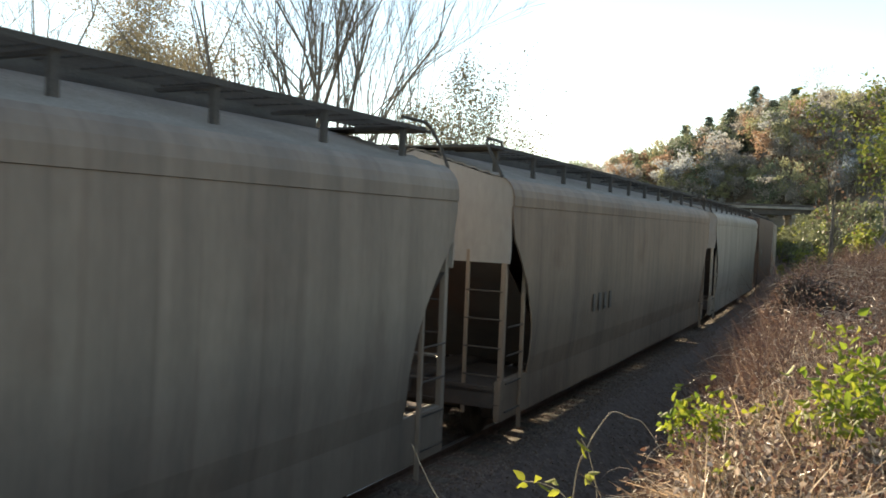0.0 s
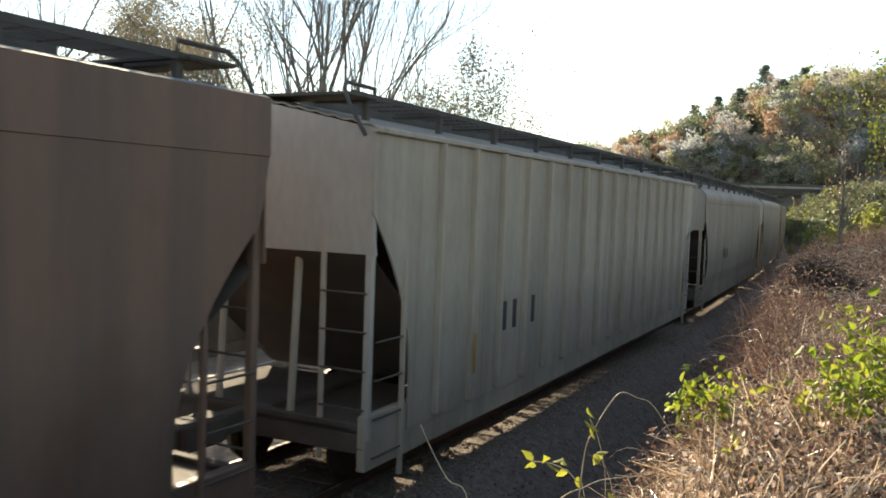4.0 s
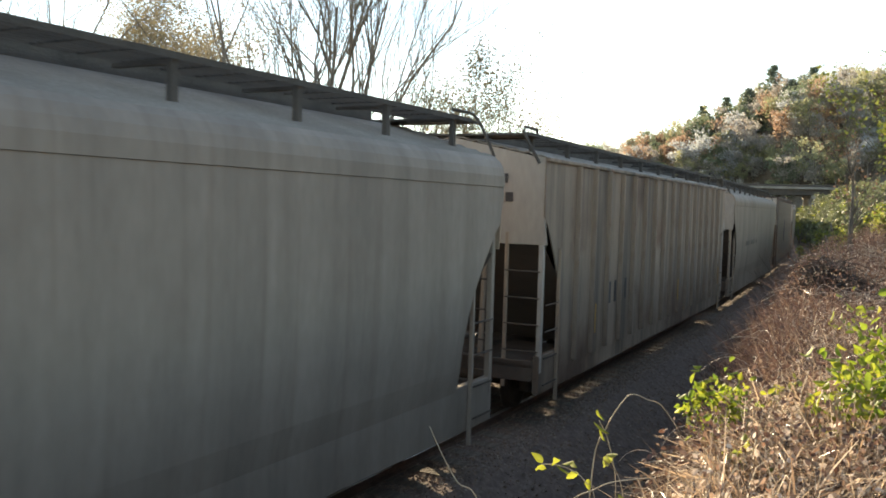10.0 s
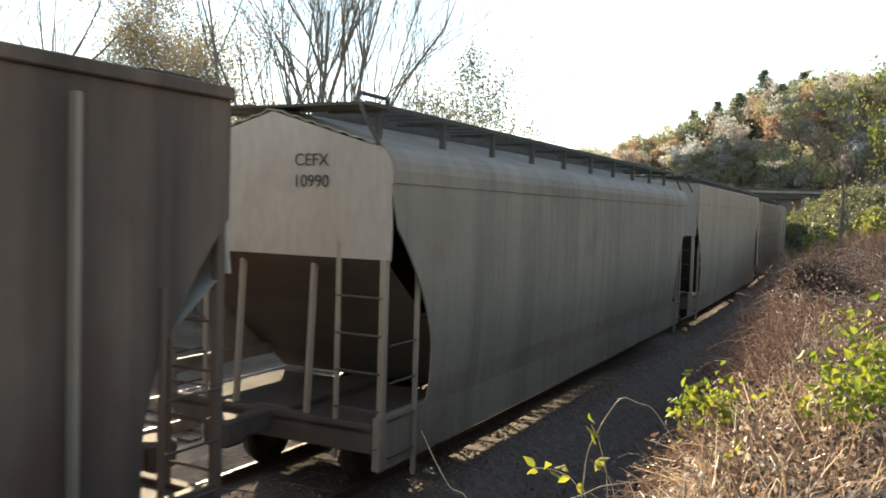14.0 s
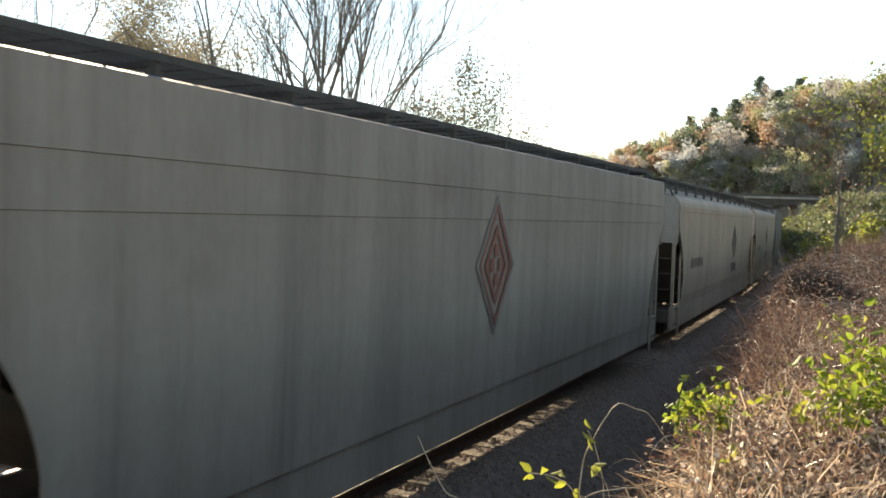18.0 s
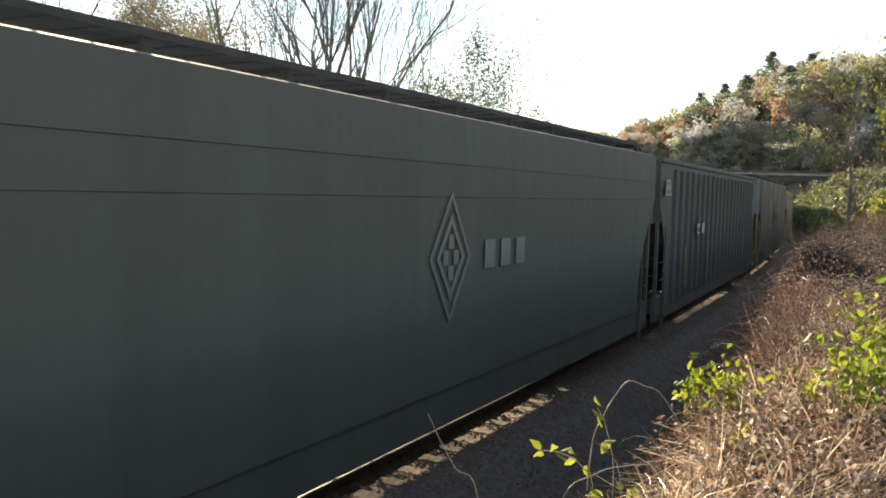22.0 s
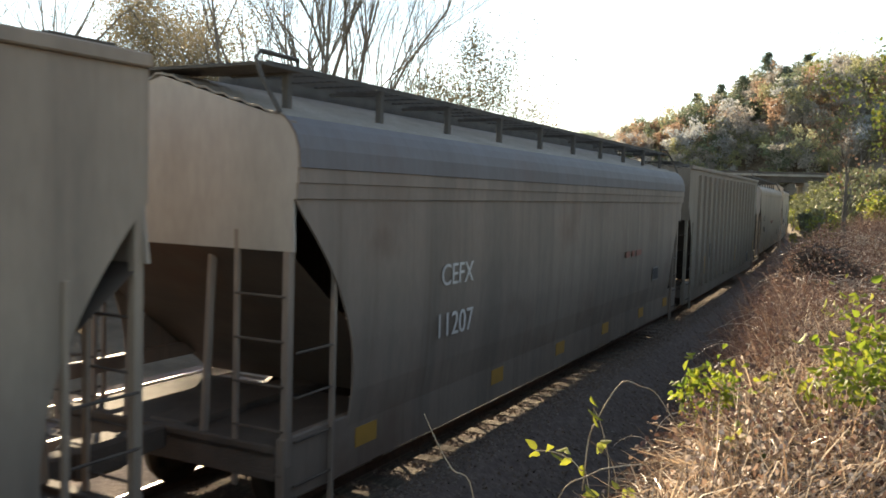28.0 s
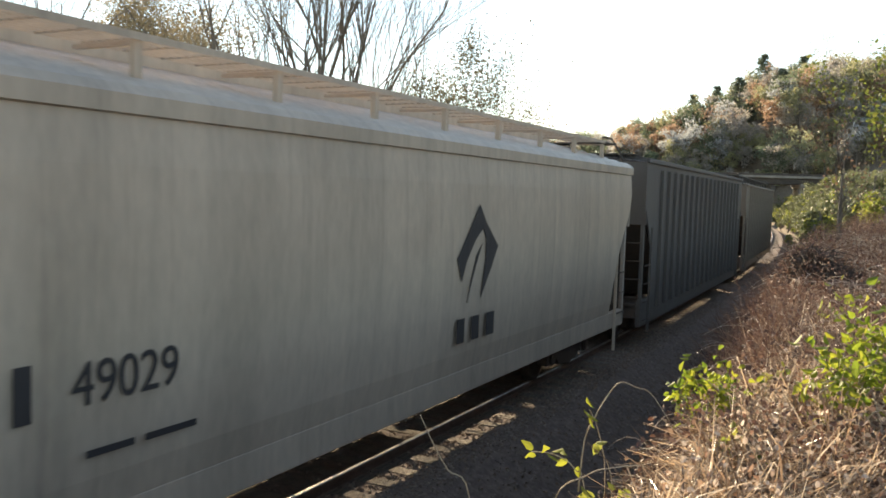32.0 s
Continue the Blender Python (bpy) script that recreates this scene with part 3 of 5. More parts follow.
def make_car(front, rear, kind, paint, end_paint, label, roof=None, extra=None, ribs=0, rib_paint=None, end_text=(), text_paint=None, sill_paint=None, deep_end=None, shoulder=None, low=False, sill=0.48):
    """A covered hopper car that lies from front to rear along the train; returns it and the middle's place in the train."""
    L = round((rear - front) * 5) / 5
    car = empty("covered_hopper_car")
    tagged(car, label, "freight car", group="cars of the train")
    roof = roof or M_ROOF
    hw = SHAPES[kind][-1]
    for sgn in (-1, 1):
        part("side_sheet", cached(("side", kind, L, sgn), lambda: side_mesh(kind, L, sgn)), paint, car)
        part("end_wall", cached(("end", kind, L, sgn), lambda: end_mesh(kind, L, sgn)), end_paint, car)
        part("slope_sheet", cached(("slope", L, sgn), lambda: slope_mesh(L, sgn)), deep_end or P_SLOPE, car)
        sl = cached(("sill", L, sgn, sill), lambda: Geo().box(-L / 2, sgn * 1.45 - 0.05, sill if sgn < 0 else 1.20, L / 2, sgn * 1.45 + 0.05, 1.06 if sgn < 0 else 1.36, 0.012).mesh("side_sill"))
        part("side_sill", sl, sill_paint or paint, car)
        if shoulder:
            part("shoulder_sheet", cached(("shoulder", L, sgn), lambda: shoulder_mesh(L, sgn)), shoulder, car, "dark upper shoulder sheet")
        # walkway with its brackets
        y0, y1, z0, z1 = BOARD.get(kind, (0.42, 1.15, 4.345, 4.40))
        bd = cached(("board", L, sgn, kind), lambda: grating_mesh(L, min(sgn * y0, sgn * y1), max(sgn * y0, sgn * y1), z0, z1))
        part("running_board", bd, M_GRATE if kind != "white" else roof, car)
        n = max(8, int(L / 1.5))
        ez = hw[0]
        by = y1 - 0.07
        foot = ez + RISE[kind] * (1 - by / hw[1]) - 0.01
        br = cached(("bracket", sgn, kind), lambda: Geo().box(-0.035, sgn * by - 0.035, foot, 0.035, sgn * by + 0.035, z0 + 0.02, 0.005)
                    .box(-0.03, min(sgn * y0, sgn * by), z0 - 0.03, 0.03, max(sgn * y0, sgn * by), z0 + 0.004).mesh("bracket"))
        for k in range(0 if low else n):
            part("bracket", br, M_GRATE if kind != "white" else roof, car, m=Matrix.Translation((-L / 2 + 0.5 + (L - 1.0) * k / (n - 1), 0, 0)))
        if kind in ("rib", "flat"):
            c0, c1 = (3.95, 4.015) if kind == "rib" else (4.07, 4.17)
            ch = cached(("chord", L, sgn, kind), lambda: Geo().box(-L / 2, sgn * 1.535 - 0.035, c0, L / 2, sgn * 1.535 + 0.035, c1, 0.012).mesh("top_chord"))
            part("top_chord", ch, paint, car)
            rb = cached(("rib", sgn), lambda: Geo().box(-0.025, min(sgn * 1.51, sgn * 1.60), 0.80 if sgn < 0 else 1.26, 0.025, max(sgn * 1.51, sgn * 1.60), 3.952, 0.012).mesh("side_post"))
            for k in range(ribs):
                part("side_post", rb, rib_paint or paint, car, m=Matrix.Translation(((L - 2.9) * (k / (ribs - 1) - 0.5), 0, 0)))
        # the ends: posts, rungs and platform
        for en in (-1, 1):
            x0 = en * (L / 2 - 0.06)
            pt = cached(("post", ez), lambda: Geo().box(-0.04, -0.04, 0.80, 0.04, 0.04, ez - 0.04, 0.01).mesh("corner_post"))
            part("corner_post", pt, end_paint if kind in ("white", "rib") else paint, car, m=Matrix.Translation((x0, sgn * 1.47, 0)))
            lp = cached("ladder_post", lambda: Geo().box(-0.02, -0.028, 0.55, 0.02, 0.028, 2.9, 0.006).mesh("ladder_post"))
            part("ladder_post", lp, sill_paint or paint, car, m=Matrix.Translation((x0 + en * 0.03, sgn * 0.92, 0)))
            part("ladder_post", lp, sill_paint or paint, car, m=Matrix.Translation((x0 - en * 0.62, sgn * 1.53, -0.25)))
            rung = cached("rung", lambda: Geo().tube([(0, -0.28, 0), (0, 0.28, 0)], 0.013, 6).mesh("rung"))
            for z in (0.72, 1.12, 1.52, 1.92, 2.32):
                part("rung", rung, M_UNDER, car, m=Matrix.Translation((x0 + en * 0.05, sgn * 1.19, z)))
                if z < 2.2:
                    part("rung", rung, M_UNDER, car, m=Matrix.Translation((x0 - en * 0.31, sgn * 1.54, z - 0.1)) @ pose(0, 0, 0, 0, 0, 90))
    part("roof", cached(("roof", kind, L), lambda: roof_mesh(kind, L)), roof, car)
    hz = hw[0] + 0.5 * RISE[kind]
    part("hatch_trough", cached(("hatch", L, kind), lambda: Geo().box(-L / 2 + 0.9, -0.13, hz, L / 2 - 0.9, 0.13, 4.27 if low else max(4.45, hw[0] + RISE[kind] + 0.06), 0.02).mesh("hatch_trough")), M_GRATE if kind != "white" else roof, car)
    for en in (-1, 1):
        x0 = en * L / 2
        e = cached(("plat", en), lambda: Geo().box(min(0, -en * 2.1), -1.42, 0.86, max(0, -en * 2.1), 1.42, 0.93, 0.01)
                   .box(min(0, -en * 0.12), -1.40, 0.66, max(0, -en * 0.12), 1.40, 0.98, 0.012).mesh("end_platform"))
        part("end_platform", e, M_UNDER, car, m=Matrix.Translation((x0, 0, 0)))
        cp = cached(("coupler", en), lambda: Geo().box(min(0, en * 0.62), -0.10, 0.76, max(0, en * 0.62), 0.10, 0.98, 0.02)
                    .box(min(en * 0.5, en * 0.85), -0.17, 0.72, max(en * 0.5, en * 0.85), 0.17, 1.02, 0.04).mesh("coupler"))
        part("coupler", cp, M_UNDER, car, m=Matrix.Translation((x0, 0, 0)))
        for sgn in (-1, 1):
            hr = cached(("rail", en, sgn), lambda: Geo().tube([(-en * 0.6, sgn * 1.12, 4.39), (-en * 0.6, sgn * 1.12, 4.47), (-en * 0.05, sgn * 1.13, 4.47), (en * 0.05, sgn * 1.16, 4.40), (en * 0.08, sgn * 1.26, 4.22), (en * 0.03, sgn * 1.42, 3.92)], 0.022, 6).mesh("roof_handrail"))
            if not low:
                part("roof_handrail", hr, M_GRATE, car, m=Matrix.Translation((x0, 0, 0)))
        ew = cached(("endwalk", en), lambda: Geo().box(min(0, -en * 0.55), -1.2, 4.34, max(0, -en * 0.55), 1.2, 4.37, 0.005).mesh("roof_end_step"))
        part("roof_end_step", ew, M_GRATE, car, m=Matrix.Translation((x0, 0, -0.11 if low else 0)))
        br = cached(("end_brace", en), lambda: Geo().tube([(0, 0, 0.95), (-en * 0.1, 0, 2.75)], 0.045, 6).mesh("end_brace"))
        for sy in (-0.5, 0.5):
            part("end_brace", br, sill_paint or paint, car, m=Matrix.Translation((x0 - en * 0.08, sy, 0)))
        tx = x0 - en * 1.95
        # the track lies a little off the bodies towards the far side
        tr = part("truck", cached("bolster", lambda: Geo().box(-0.2, -1.0, 0.40, 0.2, 1.0, 0.72, 0.04).tube([(0, 0, 0.7), (0, 0, 0.88)], 0.2, 12).mesh("truck")), M_UNDER, car, m=Matrix.Translation((tx, 0.065, 0)))
        for sgn in (-1, 1):
            part("side_frame", cached(("frame", sgn), lambda: side_frame_mesh(sgn)), M_UNDER, tr)
        for ax in (-0.89, 0.89):
            part("wheelset", cached("wheelset", wheelset_mesh), M_WHEEL, tr, m=Matrix.Translation((ax, 0, 0.42)))
    part("centre_sill", cached(("csill", L), lambda: Geo().box(-L / 2 + 0.1, -0.24, 0.68, L / 2 - 0.1, 0.24, 1.0, 0.02).mesh("centre_sill")), M_UNDER, car)
    nh = 3
    for k in range(nh):
        at = Matrix.Translation(((L - 8.4) * (k / (nh - 1) - 0.5), 0, 0))
        part("hopper", cached("hopper", hopper_mesh), sill_paint or paint, car, m=at)
        # added out of sight to keep sun off the ties between the rails
        part("sun_blocker", cached("blocker", blocker_mesh), M_UNDER, car, m=at)
    for i, row in enumerate(end_text):
        tp = text_paint or M_BLACK
        if isinstance(row, str):
            write_end(car, row, -L / 2 - 0.004, -0.55, 3.70 - 0.23 * i, 0.19, tp)
        else:
            cur = -0.6 + (sum(row) * 0.6 + 0.05 * (len(row) - 1)) / 2
            for w in row:
                part("end_stencil_bar", cached(("ebar", w), lambda: Geo().box(-0.003, -w * 0.3, -0.07, 0.003, w * 0.3, 0.07).mesh("end_stencil_bar")), tp, car,
                     m=Matrix.Translation((-L / 2 - 0.003, cur - w * 0.3, 3.70 - 0.28 * i)))
                cur -= w * 0.6 + 0.05
    if extra:
        extra(car, -L / 2)
    return car, (front + rear) / 2


# dark brown for the slope sheets of every car without a deep_end
P_SLOPE = car_paint("dark_slope_sheet", (0.11, 0.09, 0.075), dirt=0.7, rusty=0.5)
P_TAUPE = car_paint("taupe_paint", (0.31, 0.255, 0.20), dirt=0.6)
P_TAN = car_paint("tan_paint", (0.32, 0.23, 0.16), dirt=0.6, rusty=0.3)
P_LIGHT = car_paint("light_grey_paint", (0.42, 0.37, 0.295), dirt=0.45, rusty=0.12)
P_GREY = car_paint("grey_paint", (0.31, 0.275, 0.232), dirt=0.5, rusty=0.15)
P_RUST = car_paint("rust_brown_paint", (0.17, 0.10, 0.07), dirt=0.5, rusty=0.5)
P_YELLOW = car_paint("faded_yellow_paint", (0.34, 0.25, 0.16), dirt=0.6, rusty=0.25)
P_GREEN = car_paint("dark_green_paint", (0.11, 0.118, 0.098), dirt=0.4, rusty=0.12)
P_DARK = car_paint("black_green_paint", (0.11, 0.108, 0.102), dirt=0.4, rusty=0.1)
P_DUSK = car_paint("dark_taupe_paint", (0.235, 0.19, 0.155), dirt=0.6, rusty=0.35)
P_OLIVE = car_paint("grey_green_paint", (0.23, 0.20, 0.16), dirt=0.5, rusty=0.2)
P_WORN = car_paint("rust_streaked_tan_paint", (0.26, 0.21, 0.16), (0.07, 0.043, 0.03), (0.12, 0.052, 0.032), 1.0, 0.85, 0.7, 0.43, 1.1)
P_RIBRUST = car_paint("deep_rust_paint", (0.17, 0.115, 0.085), (0.055, 0.04, 0.032), (0.12, 0.05, 0.028), 0.9, 0.7, 0.75, 0.38)
P_BROWN = car_paint("rusty_beige_paint", (0.35, 0.275, 0.21), dirt=0.8, rusty=0.7)
P_BEIGE = car_paint("beige_paint", (0.37, 0.30, 0.225), dirt=0.45, rusty=0.15)
P_WHITE = car_paint("white_paint", (0.56, 0.49, 0.395), dirt=0.35, rusty=0.10, rough=0.42)
P_ENDLIGHT = car_paint("pale_end_paint", (0.39, 0.365, 0.325), dirt=0.3, rusty=0.12)
P_ENDBLUE = car_paint("blue_grey_end_paint", (0.20, 0.24, 0.30), dirt=0.3, rusty=0.2)
P_DARKROOF = car_paint("dark_roof_paint", (0.13, 0.13, 0.14), dirt=0.4, rusty=0.2)


def x_marks(car, x):
    bars(car, x + 4.0, 1.9, (0.25, 0.25, 0.25, 0.25), 0.32, 0.12, M_FAINT)


def x_rust_marks(car, x):
    write(car, "45155", x + 2.48, 1.55, 0.36, M_FADED)
    bars(car, x + 2.0, 2.24, (0.22, 0.22, 0.26, 0.22), 0.36, 0.08, M_FADED, -1.6)


def x_diamond(car, x):
    diamond_emblem(car, x + 7.87, 2.46, M_FADED, 0.85, -1.612)


def x_red_diamond(car, x):
    diamond_emblem(car, x + 7.88, 2.62, M_RED, 0.98, -1.598)
    for a, b, u in ((0.62, 0.93, 0.57),):
        part("emblem_rim", flat_shape([(0, b), (a, 0), (0, -b), (-a, 0)], [(0, b * 0.93), (u, 0), (0, -b * 0.93), (-u, 0)]).mesh("emblem_rim"), M_FADED, car, m=Matrix.Translation((x + 7.88, -1.597, 2.62)))


def x_white_diamond(car, x):
    diamond_emblem(car, x + 8.12, 2.52, M_FADED, 0.92, -1.598, 1)


def x_long_bars(car, x):
    for u, w in ((3.66, 0.49), (4.36, 0.74), (5.47, 0.83), (6.22, 0.22), (6.98, 0.30)):
        plate(car, x + u, 2.17, w, 0.17, M_FAINT, -1.612, "stencil_bar")


def x_rib_diamond(car, x):
    diamond_emblem(car, x + 5.9, 2.3, M_BLACK, 0.8, -1.63)
    bars(car, x + 2.6, 1.55, (0.25, 0.25, 0.25), 0.45, 0.55, M_BLACK, -1.53)


def x_leaf_far(car, x):
    leaf_emblem(car, x + 11.2, 2.6)
    bars(car, x + 1.9, 2.13, (0.25, 0.2, 0.25, 0.25, 0.3, 0.25), 0.26, 0.12, M_FAINT)


def x_leaf(car, x):
    leaf_emblem(car, x + 8.0, 2.6)
    bars(car, x + 1.9, 2.1, (0.25, 0.2, 0.25, 0.25, 0.3), 0.26, 0.12, M_FAINT)


def x_blue_diamond(car, x):
    diamond_emblem(car, x + 8.2, 2.46, M_BLUE, 1.05, -1.598, 1, True)


def x_aex(car, x):
    for w, z, body in ((0.44, 3.60, "AEX"), (0.55, 3.42, "15518")):
        plate(car, x + 0.50, z, w, 0.165, M_WHITE, -1.60, "number_panel", "white panel with black characters")
        write(car, body, x + 0.50, z - 0.06, 0.175, M_BLACK, y=-1.604)
    plate(car, x + 4.35, 2.48, 0.34, 0.27, M_WHITE, -1.635, "number_panel")
    plate(car, x + 5.05, 2.48, 0.34, 0.27, M_WHITE, -1.635, "number_panel")
    write(car, "AEX", x + 4.35, 2.40, 0.2, M_BLACK, y=-1.640)
    scribble(car, x + 17.1, 2.95, 0.5, 0.7, 3)
    for px in (2.6, 5.9, 13.5, 16.55):
        plate(car, x + px, 1.6, 0.09, 1.0, M_YELLOW, -1.645, "reflector", "upright yellow reflector strip")


def scribble(car, x, z, w, h, seed, y=-1.53):
    """A sprayed mark: looping strokes of thin paint."""
    rnd = random.Random(seed)
    for _ in range(6):
        p = [(rnd.uniform(-w, w) * 0.5, rnd.uniform(-h, h) * 0.5) for _ in range(2)]
        k = [(p[0][0] + (p[1][0] - p[0][0]) * u + 0.25 * w * math.sin(u * 5 + _), p[0][1] + (p[1][1] - p[0][1]) * u + 0.22 * h * math.sin(u * 7 + 2 * _)) for u in np.linspace(0, 1, 12)]
        ol = [(q[0], q[1] + 0.014) for q in k]
        part("sprayed_mark", flat_shape(ol + [(q[0] + 0.012, q[1] - 0.014) for q in k[::-1]]).mesh("sprayed_mark"), M_GRAFFITI, car, m=Matrix.Translation((x, y, z)))


def x_rib_marks(car, x):
    for px in (2.35, 9.0, 14.6):
        plate(car, x + px, 1.4, 0.07, 0.5, M_YELLOW, -1.626, "reflector", "upright yellow reflector strip")
    bars(car, x + 3.4, 1.75, (0.22, 0.22, 0.22, 0.22), 0.4, 0.14, M_BLACK, -1.526)


def x_rib_box(car, x):
    x_rib_marks(car, x)
    plate(car, x + 12.6, 1.06, 0.5, 0.42, M_FADED, -1.632, "notice_frame", "pale outlined stencil panel")
    plate(car, x + 12.6, 1.06, 0.43, 0.35, M_BLACK, -1.636, "notice_panel")


def x_cefx(car, x):
    write(car, "CEFX", x + 3.15, 2.2, 0.36, M_WHITE)
    write(car, "11207", x + 3.1, 1.6, 0.40, M_WHITE)
    plate(car, x + 13.2, 1.6, 0.50, 0.30, M_FADED, -1.592, "notice_frame")
    plate(car, x + 13.2, 1.6, 0.44, 0.24, M_BLACK, -1.596, "notice_panel")
    for px in (1.34, 4.67, 7.22, 9.75, 12.4, 14.65):
        plate(car, x + px, 0.80, 0.40, 0.20, M_YELLOW, -1.506, "reflector", "square yellow reflector")
    bars(car, x + 10.6, 2.15, (0.3, 0.2, 0.4), 0.12, 0.15, M_RED)


def x_citx(car, x):
    write(car, "CITX", x + 2.2, 2.35, 0.34, M_BLACK)
    write(car, "702314", x + 2.3, 1.85, 0.32, M_BLACK)
    bars(car, x + 6.7, 2.22, (0.09, 0.11, 0.13, 0.04, 0.10, 0.13, 0.11, 0.09, 0.12, 0.10, 0.13), 0.12, 0.05, M_RED)
    plate(car, x + 12.75, 1.52, 0.42, 0.3, M_BLACK, -1.585, "notice_panel")
    for px in (1.6, 4.2, 7.0, 9.8, 12.5, 14.8):
        plate(car, x + px, 0.98, 0.34, 0.10, M_YELLOW, -1.506, "reflector", "square yellow reflector")


def x_49029(car, x):
    leaf_emblem(car, x + 8.95, 2.55)
    bars(car, x + 1.55, 1.98, (0.2, 0.2, 0.24, 0.2), 0.36, 0.08, M_BLACK)
    write(car, "49029", x + 3.35, 1.83, 0.42, M_BLACK, 0.9)
    bars(car, x + 3.0, 1.5, (0.4, 0.5), 0.05, 0.1, M_BLACK)


